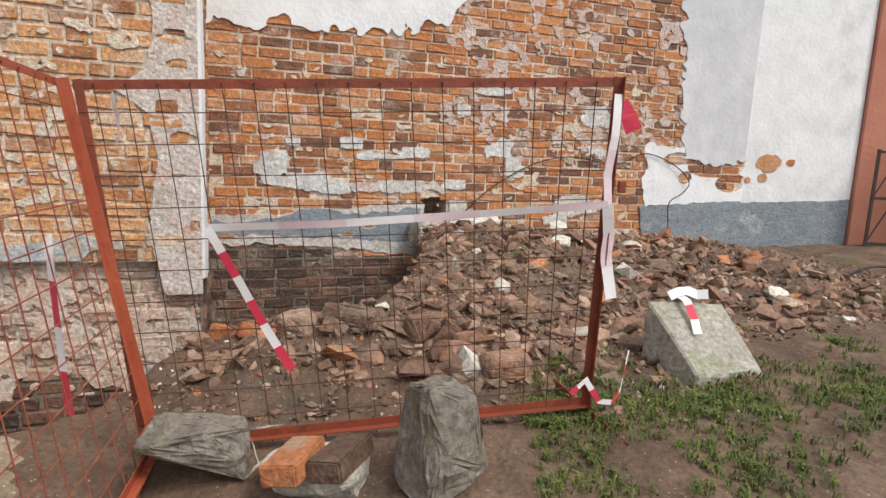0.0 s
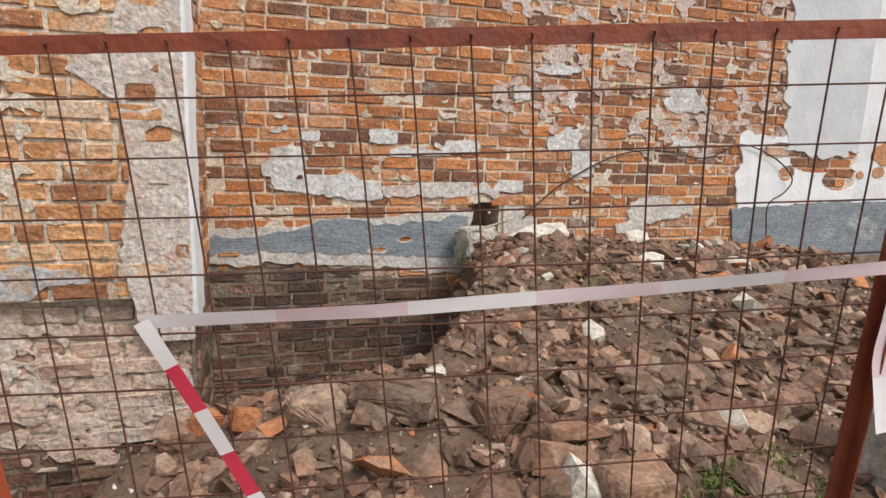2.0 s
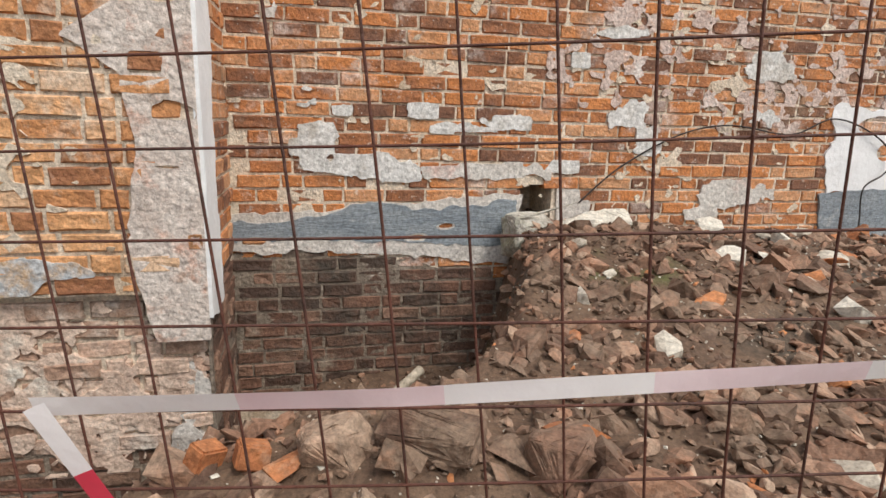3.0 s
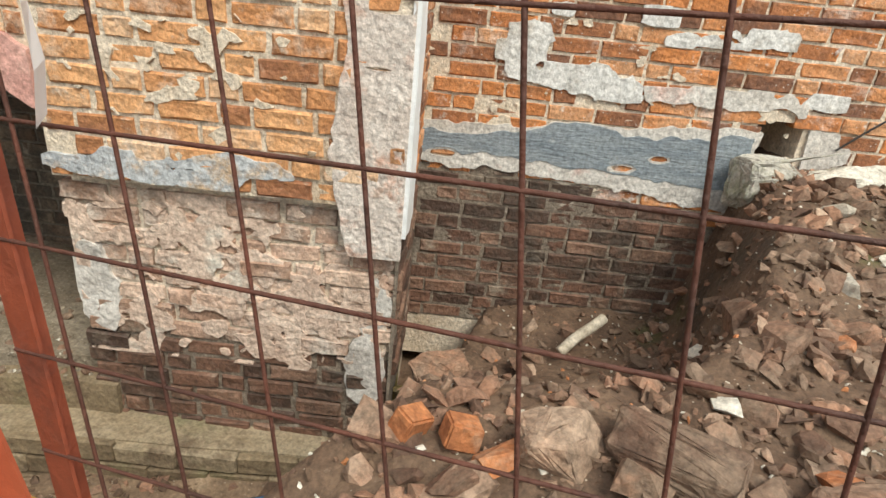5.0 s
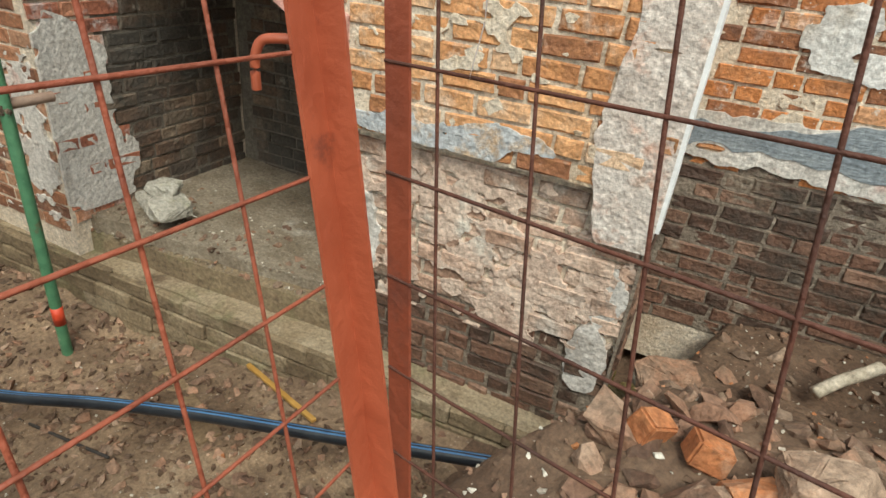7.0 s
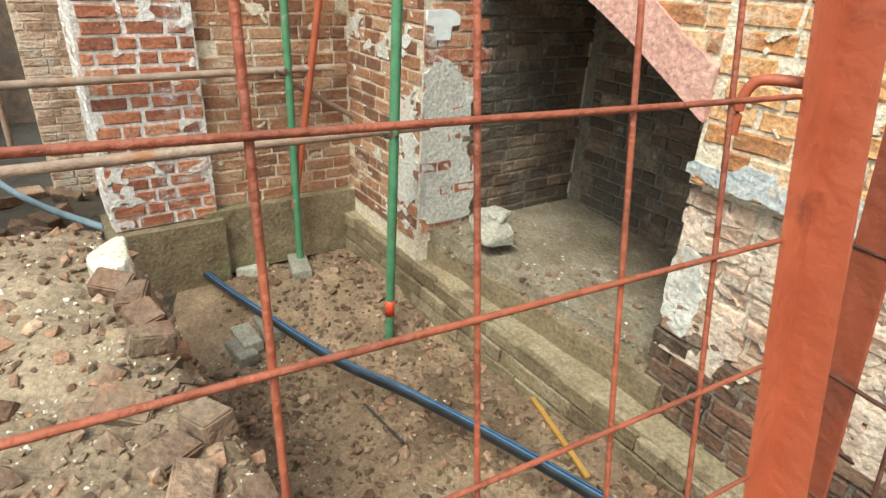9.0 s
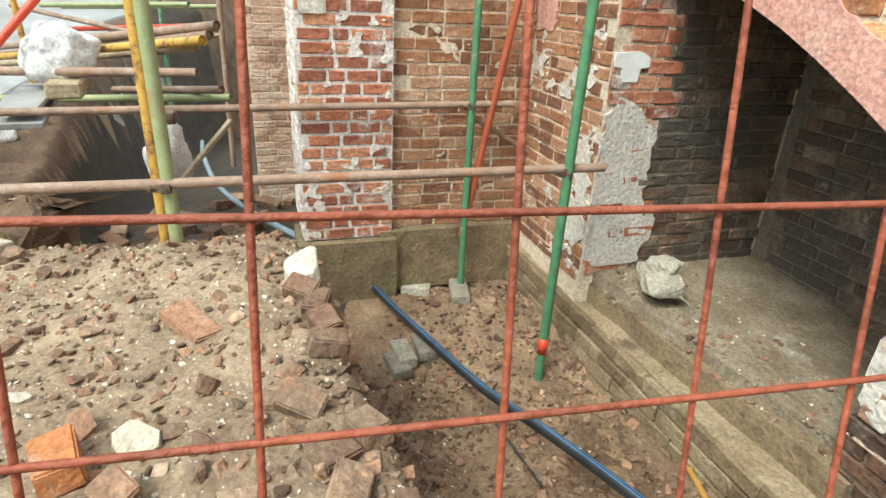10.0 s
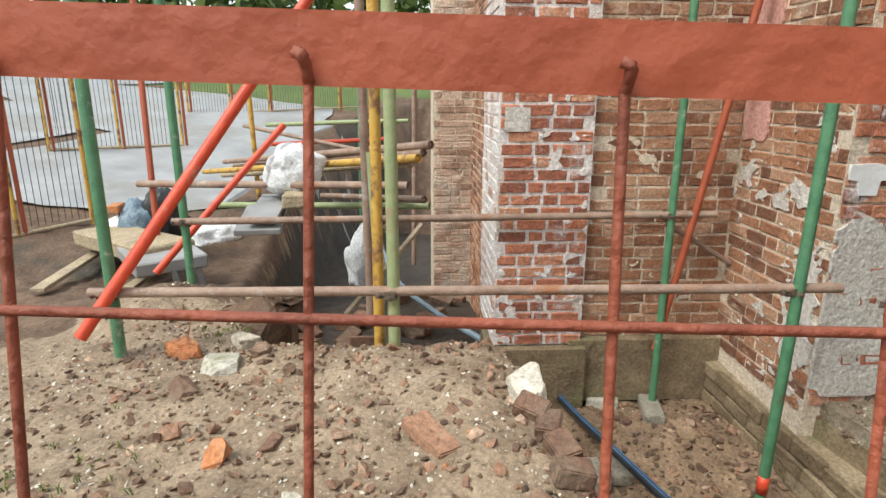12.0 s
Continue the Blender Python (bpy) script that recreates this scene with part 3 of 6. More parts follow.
def brickwork(owner, origin, along, out, s0, s1, z0, z1, material, keep=None, singles=0, near=None, proud=0.010, wobble=0.004, seed=1, pick=None, tilt=0.012, shrink=1.0, course=COURSE):
    high = course / COURSE
    """Courses of bricks over a wall's face. The first `singles` near the given place are objects of their own, the rest are one mesh."""
    rng = random.Random(seed)
    todo = []
    k = 0
    z = z0
    while z < z1 - 0.03:
        s = s0 - rng.uniform(0, 0.2) - (0.068 if k % 2 else 0.2)
        run = k
        while s < s1:
            kind = "s" if (run % 2 == 0 or rng.random() < 0.25) else "h"
            run += 1
            w = STRETCHER if kind == "s" else STRETCHER / 2
            mid_s, mid_z = s + w / 2, z + course / 2
            if s > s0 - 0.5 * w and s + w < s1 + 0.5 * w and (keep is None or keep(mid_s, mid_z)):
                lo, hi = max(s, s0 + 0.002), min(s + w, s1 - 0.002)
                if hi - lo > 0.05:
                    todo.append(((lo + hi) / 2, mid_z, (hi - lo) / w, kind, rng.uniform(-wobble, wobble) + proud + (rng.random() < 0.07) * -0.005, rng.uniform(-tilt, tilt), rng.randrange(6)))
            s += w
        z += course
        k += 1
    if near is not None:
        todo.sort(key=lambda b: (b[0] - near[0]) ** 2 + (b[1] - near[1]) ** 2)
    base = frame_of(origin, along, out)
    for (s, z, grow, kind, lift, lean, var) in todo[:singles]:
        mat = pick(s, z) if pick else material
        ob = bpy.data.objects.new("brick", brick_shape(mat, kind, var))
        scene.collection.objects.link(ob)
        ob.parent = owner
        ob.matrix_basis = base @ Matrix.Translation((s, lift, z)) @ Matrix.Rotation(lean, 4, "Y") @ Matrix.Diagonal((grow * shrink, 1, shrink * high, 1))
    groups = {}
    for b in todo[singles:]:
        mat = pick(b[0], b[1]) if pick else material
        groups.setdefault(mat.name, (mat, []))[1].append(b)
    for mat, bricks in groups.values():
        verts, faces = [], []
        for (s, z, grow, kind, lift, lean, var) in bricks:
            me = brick_shape(mat, kind, var)
            m = base @ Matrix.Translation((s, lift, z)) @ Matrix.Rotation(lean, 4, "Y") @ Matrix.Diagonal((grow * shrink, 1, shrink * high, 1))
            o = len(verts)
            verts += [tuple(m @ v.co) for v in me.vertices]
            faces += [[o + i for i in p.vertices] for p in me.polygons]
        ob = from_lists("bricks", verts, faces, mat, owner)
        ob["kind"] = "stuff"


def skin(name, origin, along, out, shape, s0, s1, z0, z1, step, thick, material, owner, label="", ripple=0.003):
    """A sheet of plaster or paint with a ragged edge: kept where shape(s, z) > 0."""
    base = frame_of(origin, along, out)
    ns, nz = int((s1 - s0) / step) + 1, int((z1 - z0) / step) + 1
    val = [[shape(s0 + i * step, z0 + k * step) for i in range(ns)] for k in range(nz)]
    verts, index, faces, rim = [], {}, [], {}

    def vert(s, z):
        key = (round(s, 4), round(z, 4))
        if key not in index:
            index[key] = len(verts)
            verts.append(base @ Vector((s, thick + ripple * noise.noise(Vector((s * 6, z * 6, 7.7))), z)))
        return index[key]

    for k in range(nz - 1):
        for i in range(ns - 1):
            c = [(i, k), (i + 1, k), (i + 1, k + 1), (i, k + 1)]
            f = [val[q][p] for p, q in c]
            if max(f) <= 0:
                continue
            poly = []
            for a in range(4):
                b = (a + 1) % 4
                pa, pb = c[a], c[b]
                if f[a] > 0:
                    poly.append(vert(s0 + pa[0] * step, z0 + pa[1] * step))
                if (f[a] > 0) != (f[b] > 0):
                    t = min(max(f[a] / (f[a] - f[b]), 0.02), 0.98)
                    poly.append(vert(s0 + (pa[0] + (pb[0] - pa[0]) * t) * step, z0 + (pa[1] + (pb[1] - pa[1]) * t) * step))
            if len(poly) >= 3:
                faces.append(poly)
                for a, b in zip(poly, poly[1:] + poly[:1]):
                    rim[(a, b)] = rim.get((a, b), 0) + 1
    inward = Vector(out).normalized() * -(thick + 0.012)
    deep = {}
    for (a, b) in list(rim):
        if (b, a) not in rim:
            for q in (a, b):
                if q not in deep:
                    deep[q] = len(verts)
                    verts.append(verts[q] + inward)
            faces.append([b, a, deep[a], deep[b]])
    ob = from_lists(name, [tuple(v) for v in verts], faces, material, owner)
    if label:
        ob["label"] = label
    return ob


def solid(name, corners, z0, z1, material, label, category="wall"):
    """An upright block over a ring of plan corners."""
    bm = bmesh.new()
    lo = [bm.verts.new((c.x, c.y, z0)) for c in corners]
    hi = [bm.verts.new((c.x, c.y, z1)) for c in corners]
    n = len(corners)
    bm.faces.new(hi)
    bm.faces.new(lo[::-1])
    for k in range(n):
        bm.faces.new((lo[k], lo[(k + 1) % n], hi[(k + 1) % n], hi[k]))
    bmesh.ops.recalc_face_normals(bm, faces=bm.faces)
    return tagged(link_mesh(name, bm, material), label, category, kind="structure")


HIGH = 4.6
PIER_R, PIER_L, PIER_D = -0.55, -2.08, -0.90
STEP, FOOT_IN = 0.43, 0.075
# the long wall
def wall_with_hole(name, s0, s1, z0, z1, hole, deep, thick, material, label, category):
    ss, zs = [s0, hole[0], hole[1], s1], [z0, hole[2], hole[3], z1]
    bm = bmesh.new()
    grid = [[bm.verts.new(at(a, 0, b)) for a in ss] for b in zs]
    for k in range(3):
        for i in range(3):
            if (i, k) != (1, 1):
                bm.faces.new((grid[k][i], grid[k][i + 1], grid[k + 1][i + 1], grid[k + 1][i]))
    ring = [grid[1][1], grid[1][2], grid[2][2], grid[2][1]]
    inn = [bm.verts.new(v.co + V * deep) for v in ring]
    bm.faces.new(inn)
    for k in range(4):
        bm.faces.new((ring[k], ring[(k + 1) % 4], inn[(k + 1) % 4], inn[k]))
    back = [bm.verts.new(at(a, thick, b)) for a, b in ((s0, z0), (s1, z0), (s1, z1), (s0, z1))]
    bm.faces.new(back[::-1])
    edge = [grid[0], [r[3] for r in grid], grid[3][::-1], [r[0] for r in grid][::-1]]
    for k in range(4):
        bm.faces.new(edge[k] + [back[(k + 1) % 4], back[k]])
    bmesh.ops.recalc_face_normals(bm, faces=bm.faces)
    return tagged(link_mesh(name, bm, material), label, category, kind="structure")


HOLE = (1.27, 1.52, 0.48, 0.84)
wall_north = wall_with_hole("wall_north", -0.9, 5.04, -0.9, HIGH, HOLE, 0.4, 0.6, MORTAR, "old orange brick church wall with flaking white limewash", "wall")
wall_niche = solid("wall_niche", [at(-4.6, 0.45), at(-0.9, 0.45), at(-0.9, 0.95), at(-4.6, 0.95)], -0.9, HIGH, MORTAR_NICHE, "brick wall at the back of an arched recess, coloured dark for its shade", "wall")
# facets that turn away on the far side
turn_a, turn_b = radians(-8), radians(-24)
K1 = at(5.04, 0)
UA = Vector((math.cos(TURN_B + turn_a), math.sin(TURN_B + turn_a), 0))
K2 = K1 + UA * 1.45
wall_east = solid("wall_east", [K1, K2, K2 + V * 0.6, K1 + V * 0.6], -0.9, HIGH, PLASTER_WHITE, "white limewashed brick wall with a grey painted base", "wall")
# near buttress
wall_buttress = solid("wall_buttress", [at(PIER_R, PIER_D), at(PIER_R, 0.1), at(PIER_L, 0.45), at(PIER_L, PIER_D)], STEP, HIGH, MORTAR, "ochre brick buttress with a plastered corner", "wall")
wall_buttress_foot = solid("wall_buttress_foot", [at(PIER_R - 0.02, PIER_D + FOOT_IN), at(PIER_R - 0.02, 0.1), at(PIER_L + 0.03, 0.45), at(PIER_L + 0.03, PIER_D + FOOT_IN)], -1.3, STEP, MORTAR, "scarred and eroded brick foot of a buttress", "wall")
# arch from the buttress to the far pier
SPAN_L = -4.03


def arch_z(s):
    t = min(max((s - SPAN_L) / (PIER_L - SPAN_L), 0), 1)
    return 0.72 + 0.80 * (1 - t ** 1.6)


def arch_wall():
    bm = bmesh.new()
    n = 26
    ring = []
    for k in range(n + 1):
        t = math.sin(math.pi / 2 * k / n)
        s = SPAN_L + (PIER_L - SPAN_L) * t
        ring.append([bm.verts.new(at(s, d, z)) for d, z in ((PIER_D, arch_z(s)), (PIER_D, HIGH), (0.44, HIGH), (0.44, arch_z(s)))])
    for a, b in zip(ring, ring[1:]):
        for k in range(4):
            bm.faces.new((a[k], b[k], b[(k + 1) % 4], a[(k + 1) % 4]))
    bm.faces.new(ring[0])
    bm.faces.new(ring[-1][::-1])
    bmesh.ops.recalc_face_normals(bm, faces=bm.faces)
    return tagged(link_mesh("wall_arch", bm, MORTAR), "brick arch with crumbling pink plaster over a dark recess", "wall", kind="structure")


wall_arch = arch_wall()
# far pier, its return and the wall behind the scaffold
FAR_D, FAR_S = -1.16, -5.20
wall_far_pier = solid("wall_far_pier", [at(FAR_S - 0.4, FAR_D), at(SPAN_L, FAR_D), at(SPAN_L, 0.5), at(FAR_S - 0.4, 0.5)], -1.4, HIGH, MORTAR, "worn brick pier with patches of white limewash", "wall")
wall_west = solid("wall_west", [at(FAR_S, FAR_D - 1.25), at(FAR_S, FAR_D), at(FAR_S - 0.5, FAR_D), at(FAR_S - 0.5, FAR_D - 1.25)], -1.4, HIGH, MORTAR, "brown-red brick wall with small put-log holes", "wall")
wall_pilaster = solid("wall_pilaster", [at(FAR_S + 0.07, FAR_D - 1.93), at(FAR_S + 0.07, FAR_D - 1.2), at(FAR_S - 0.9, FAR_D - 1.2), at(FAR_S - 0.9, FAR_D - 1.93)], -0.62, HIGH, MORTAR_WHITE, "red brick pilaster with pale mortar and whitewash traces", "wall")
wall_side = solid("wall_side", [at(-9.0, FAR_D - 1.75), at(FAR_S - 0.85, FAR_D - 1.75), at(FAR_S - 0.85, FAR_D - 1.2), at(-9.0, FAR_D - 1.2)], -1.8, HIGH, MORTAR, "brown brick side wall beyond the pilaster", "wall")
wall_side_buttress = solid("wall_side_buttress", [at(-10.2, FAR_D - 2.3), at(-9.0, FAR_D - 2.3), at(-9.0, FAR_D - 1.2), at(-10.2, FAR_D - 1.2)], -1.8, HIGH, MORTAR, "pale brick buttress behind the scaffold", "wall")

# ---- plinths, footings and ledges ----
def prism(name, a0, a1, back, drop, material, label, category="footing"):
    """A long block between two top front corners, reaching back and down."""
    bm = bmesh.new()
    n = 14
    rows = []
    for k in range(n + 1):
        p = a0.lerp(a1, k / n)
        wob = 0.035 * noise.noise(Vector((k * 0.9, 3.1, 0)))
        f = p - V * wob
        rows.append([bm.verts.new(q) for q in (f, f + V * back, f + V * back - UP * drop, f - UP * drop - V * 0.02)])
    for a, b in zip(rows, rows[1:]):
        for k in range(4):
            bm.faces.new((a[k], b[k], b[(k + 1) % 4], a[(k + 1) % 4]))
    bm.faces.new(rows[0])
    bm.faces.new(rows[-1][::-1])
    bmesh.ops.recalc_face_normals(bm, faces=bm.faces)
    return tagged(link_mesh(name, bm, material), label, category, kind="structure")


F0, F1 = at(FAR_S - 0.05, FAR_D - 0.07, -0.78), at(PIER_R + 0.02, PIER_D - 0.07, -0.95)
footing_lower = prism("footing_lower", F0, F1, 0.5, 0.5, FOOTING, "earth-stained limestone footing along the excavated trench")
footing_upper = prism("footing_upper", at(SPAN_L - 0.9, FAR_D + 0.03, -0.65), at(PIER_L + 0.1, PIER_D + 0.05, -0.72), 0.6, 0.5, FOOTING, "second course of the limestone footing")
recess_floor = prism("recess_floor", at(SPAN_L - 0.02, FAR_D + 0.12, -0.56), at(PIER_L + 0.15, PIER_D + 0.2, -0.66), 1.9, 0.4, DUST, "dusty pale floor of the arched recess", "floor")
plinth_west = tagged(link_mesh("plinth_west", (lambda bm: (box(bm, frame_of(at(FAR_S, FAR_D - 0.62, -0.86), V, U), 1.36, 0.2, 0.56), bm)[1])(bmesh.new()), FOOTING), "muddy stone plinth along the brick wall", "footing", kind="structure")
plinth_pilaster = tagged(link_mesh("plinth_pilaster", (lambda bm: (box(bm, frame_of(at(FAR_S - 0.1, FAR_D - 1.58, -1.0), V, U), 0.82, 0.52, 0.74), bm)[1])(bmesh.new()), FOOTING), "muddy stone base of the pilaster", "footing", kind="structure")

# ---- welded mesh fence ----
def angle_bar(bm, a, b, wide, inner, thick=0.004):
    """An L-section bar from a to b; inner: the way the second leg points."""
    a, b = Vector(a), Vector(b)
    way = (b - a).normalized()
    leg = Vector(inner)
    leg = (leg - way * leg.dot(way)).normalized()
    side = way.cross(leg)
    prof = [(0, 0), (wide, 0), (wide, thick), (thick, thick), (thick, wide), (0, wide)]
    lo = [bm.verts.new(a + leg * p + side * q) for p, q in prof]
    hi = [bm.verts.new(b + leg * p + side * q) for p, q in prof]
    for k in range(6):
        bm.faces.new((lo[k], lo[(k + 1) % 6], hi[(k + 1) % 6], hi[k]))
    bm.faces.new(lo[::-1])
    bm.faces.new(hi)
    bmesh.ops.recalc_face_normals(bm, faces=bm.faces)


def bar(bm_name, a, b, wide, inner, owner, paint):
    bm = bmesh.new()
    angle_bar(bm, a, b, wide, inner)
    return part(bm_name, bm, paint, owner)


def fence_panel(tl, tr, br, bl, label, first_wire, first_row, pitch=0.1, wire_r=0.0021, wide=0.034, rows=14, wires=(), row_pitch=None, rail=None, paint=FENCE_RED, rust=WIRE):
    tl, tr, br, bl = map(Vector, (tl, tr, br, bl))
    owner = new("fence_panel")
    owner.location = (bl + br) / 2
    inv = Matrix.Translation(-owner.location)
    tagged(owner, label, "fence", "site fence panels")
    made = [bar("top_rail", tl, tr, rail or wide, Vector((0, 0, -1)), owner, paint),
            bar("bottom_rail", bl + UP * 0.03, br + UP * 0.03, wide, UP, owner, paint),
            bar("post", bl - UP * 0.02, tl, wide, tr - tl, owner, paint),
            bar("post", br - UP * 0.02, tr, wide, tl - tr, owner, paint)]
    across = (tr - tl)
    length = across.length
    if not wires:
        wires = [first_wire + pitch * k for k in range(int((length - 0.02 - first_wire) / pitch) + 1)]
    row_pitch = row_pitch or pitch
    rng = random.Random(hash_of(label))
    for w in wires:
        f = w / length
        a, b = tl.lerp(tr, f), bl.lerp(br, f)
        bm = bmesh.new()
        sag = [(a - UP * 0.022).lerp(b, q) + Vector((rng.uniform(-1, 1), rng.uniform(-1, 1), 0)) * 0.0025 * (0 < q < 1) for q in (0, 0.3, 0.6, 1)]
        snake(bm, sag, wire_r, 6)
        # hooked end over the rail
        out = (tr - tl).cross(UP).normalized()
        lip = a - UP * 0.024
        snake(bm, [lip, lip + out * 0.006 + UP * 0.008, lip + out * 0.005 + UP * 0.010 + (tl - tr).normalized() * 0.003], wire_r * 1.1, 6)
        made.append(part("wire", bm, rust, owner, smooth=True))
    for r in range(rows):
        dz = first_row + row_pitch * r
        fz = dz / (tl.z - bl.z)
        if fz > 0.96:
            break
        a, b = tl.lerp(bl, fz), tr.lerp(br, fz)
        bm = bmesh.new()
        pts = [a.lerp(b, q) + UP * (-0.004 * math.sin(math.pi * q) + rng.uniform(-0.002, 0.002)) for q in (0, 0.25, 0.5, 0.75, 1)]
        snake(bm, pts, wire_r, 6)
        made.append(part("wire", bm, rust, owner, smooth=True))
    for o in made:
        o.matrix_parent_inverse = inv
    return owner, inv


# panel A wears the darkened copies: its shade is in the colour
A_TL, A_TR, A_BR, A_BL = (-1.575, 2.035, 1.42), (0.415, 2.155, 1.522), (0.415, 2.265, 0.17), (-1.305, 1.92, 0.05)
panel_a, inv_a = fence_panel(A_TL, A_TR, A_BR, A_BL, "rust-red welded mesh fence panel tied with barrier tape", 0.075, 0.115, pitch=0.114, paint=FENCE_SHADED, rust=WIRE_SHADED)
B_TR, B_BR = (-1.545, 1.915, 1.41), (-1.268, 1.94, 0.06)
B_TL, B_BL = (-0.97, -0.03, 1.466), (-0.85, 0.02, 0.0)
panel_b, inv_b = fence_panel(B_TL, B_TR, B_BR, B_BL, "rust-red welded mesh fence panel beside the spoil heap", 0.09, 0.105, row_pitch=0.112, rail=0.025,
                             wires=(0.10, 0.21, 0.32, 0.43, 0.54, 0.65, 0.755, 0.86, 0.965, 1.075, 1.185, 1.285, 1.39, 1.49, 1.61, 1.72, 1.83, 1.92))
for owner, inv, foot in ((panel_a, inv_a, A_BR), (panel_a, inv_a, A_BL)):
    f = Vector(foot)
    bm = bmesh.new()
    angle_bar(bm, f + Vector((0.09, -0.28, -0.03)), f + Vector((-0.1, 0.28, 0.0)), 0.03, UP)
    ob = part("foot", bm, FENCE_SHADED, owner)
    ob.matrix_parent_inverse = inv
# hook on the post and a welded lug
bm = bmesh.new()
hk = Vector((-1.515, 1.91, 1.215))
hook_out = Vector((-0.52, -0.5, 0)).normalized()
snake(bm, [hk, hk + hook_out * 0.022, hk + hook_out * 0.036 - UP * 0.004, hk + hook_out * 0.042 - UP * 0.02, hk + hook_out * 0.042 - UP * 0.046], 0.0045, 10)
ob = part("hook", bm, FENCE_RED, panel_b, "bent steel hook", smooth=True)
ob.matrix_parent_inverse = inv_b
for z, frm, own, inv in ((1.28, A_TL, panel_a, inv_a), (1.12, A_TR, panel_a, inv_a)):
    bm = bmesh.new()
    f = Vector(frm)
    box(bm, Matrix.Translation((f.x + 0.03, f.y, z)), 0.03, 0.02, 0.045)
    bmesh.ops.bevel(bm, geom=bm.edges[:], offset=0.003, segments=1, affect="EDGES")
    ob = part("lug", bm, FENCE_SHADED, own)
    ob.matrix_parent_inverse = inv

# ---- scaffold tubes ----
TUBE = 0.033


def scaffold_tube(a, b, material, label, r=TUBE, collar=None):
    a, b = Vector(a), Vector(b)
    if abs(b.z - a.z) > 0.95 * (b - a).length:
        m = a.lerp(b, (0.3 - a.z) / (b.z - a.z))
        a, b = site(m) + a - m, site(m) + b - m
    else:
        a, b = site(a), site(b)
    owner = new("scaffold_tube")
    owner.location = a
    bm = bmesh.new()
    tube(bm, a, b, r, 16, caps=False)
    inner = bmesh.ops.create_cone(bm, cap_ends=True, segments=16, radius1=r * 0.86, radius2=r * 0.86, depth=(b - a).length - 0.03,
                                  matrix=Matrix.Translation((a + b) / 2) @ (b - a).to_track_quat("Z", "Y").to_matrix().to_4x4())
    ob = part("tube", bm, material, owner, smooth=True)
    ob.matrix_parent_inverse = Matrix.Translation(-a)
    if collar:
        z, mat, high = collar
        z += a.z
        q = a.lerp(b, (z - a.z) / (b.z - a.z))
        q2 = a.lerp(b, (z + high - a.z) / (b.z - a.z))
        bm = bmesh.new()
        tube(bm, q, q2, r * 1.04, 16)
        ob = part("paint_band", bm, mat, owner, "red painted band", smooth=True)
        ob.matrix_parent_inverse = Matrix.Translation(-a)
    tagged(owner, label, "scaffold tube", "scaffold tubes")
    return owner


def coupler(p, ways):
    """A rusted clamp: two half shells with bolts."""
    p = site(p)
    owner = new("scaffold_coupler")
    owner.location = p
    for i, w in enumerate(ways):
        w = Vector(w).normalized()
        bm = bmesh.new()
        tube(bm, p - w * 0.03, p + w * 0.03, TUBE * 1.32, 14)
        ob = part("shell", bm, CLAMP, owner)
        ob.matrix_parent_inverse = Matrix.Translation(-p)
        side = w.cross(UP) if abs(w.z) < 0.9 else Vector((0.8, -0.6, 0))
        side.normalize()
        bm = bmesh.new()
        c = p + side * TUBE * 1.5
        box(bm, Matrix.Translation(c) @ w.to_track_quat("Z", "Y").to_matrix().to_4x4(), 0.03, 0.05, 0.045)
        tube(bm, c - side * 0.02, c + side * 0.06, 0.008, 8)
        tube(bm, c + side * 0.04, c + side * 0.055, 0.016, 6)
        ob = part("bolt", bm, CLAMP, owner)
        ob.matrix_parent_inverse = Matrix.Translation(-p)
    tagged(owner, "rusted iron scaffold clamp", "clamp", "scaffold clamps")
    return owner


SCA, SCB, SCD, SCC, SCE = Vector((-4.84, 2.09, 0)), Vector((-5.89, 1.47, 0)), Vector((-4.13, -0.13, 0)), Vector((-3.65, -1.69, 0)), Vector((-4.78, -2.12, 0))
scaffold_tube(SCA + UP * -1.05, SCA + Vector((0.06, 0.03, 3.6)), POLE_GREEN, "green scaffold tube standing in the trench", collar=(0.38, POLE_RED, 0.13))
scaffold_tube(SCB + UP * -0.63, SCB + Vector((-0.03, 0.0, 3.6)), POLE_GREEN, "green scaffold tube standing on a stone block", r=0.03)
scaffold_tube(SCD + UP * 0.1, SCD + Vector((-0.06, -0.03, 3.6)), POLE_PALE, "pale green scaffold tube", r=0.036)
scaffold_tube((-4.42, -0.36, -0.5), (-4.47, -0.36, 3.6), POLE_YELLOW, "chipped yellow scaffold tube", r=0.034)
scaffold_tube((-4.7, -0.42, -0.6), (-4.9, -0.6, 1.5), POLE_PALE, "short grey-green scaffold tube", r=0.03)
scaffold_tube(SCC + UP * 0.2, SCC + Vector((-0.12, -0.1, 3.4)), POLE_GREEN, "green scaffold tube at the corner", r=0.034)
scaffold_tube(SCE + UP * 0.2, SCE + Vector((-0.1, -0.1, 3.4)), POLE_GREEN, "dull green scaffold tube", r=0.032)
rail_way = (SCA - SCD).normalized()
LOW = 0.70
scaffold_tube(SCC + UP * LOW - rail_way * 0.1 + Vector((0.06, 0, 0)), SCA + UP * 0.715 + rail_way * 0.28 + Vector((0.06, 0, 0)), POLE_RUST, "rusty horizontal scaffold tube", r=0.029)
up_way = (SCB - SCE).normalized()
scaffold_tube(SCE + UP * 0.98 - up_way * 0.1 + Vector((0.06, 0.02, 0)), SCB + UP * 1.03 + up_way * 0.35 + Vector((0.06, 0.02, 0)), POLE_RUST, "grey rusty horizontal scaffold tube", r=0.028)
coupler(SCA + Vector((0.03, 0, 0.70)), (UP, rail_way))
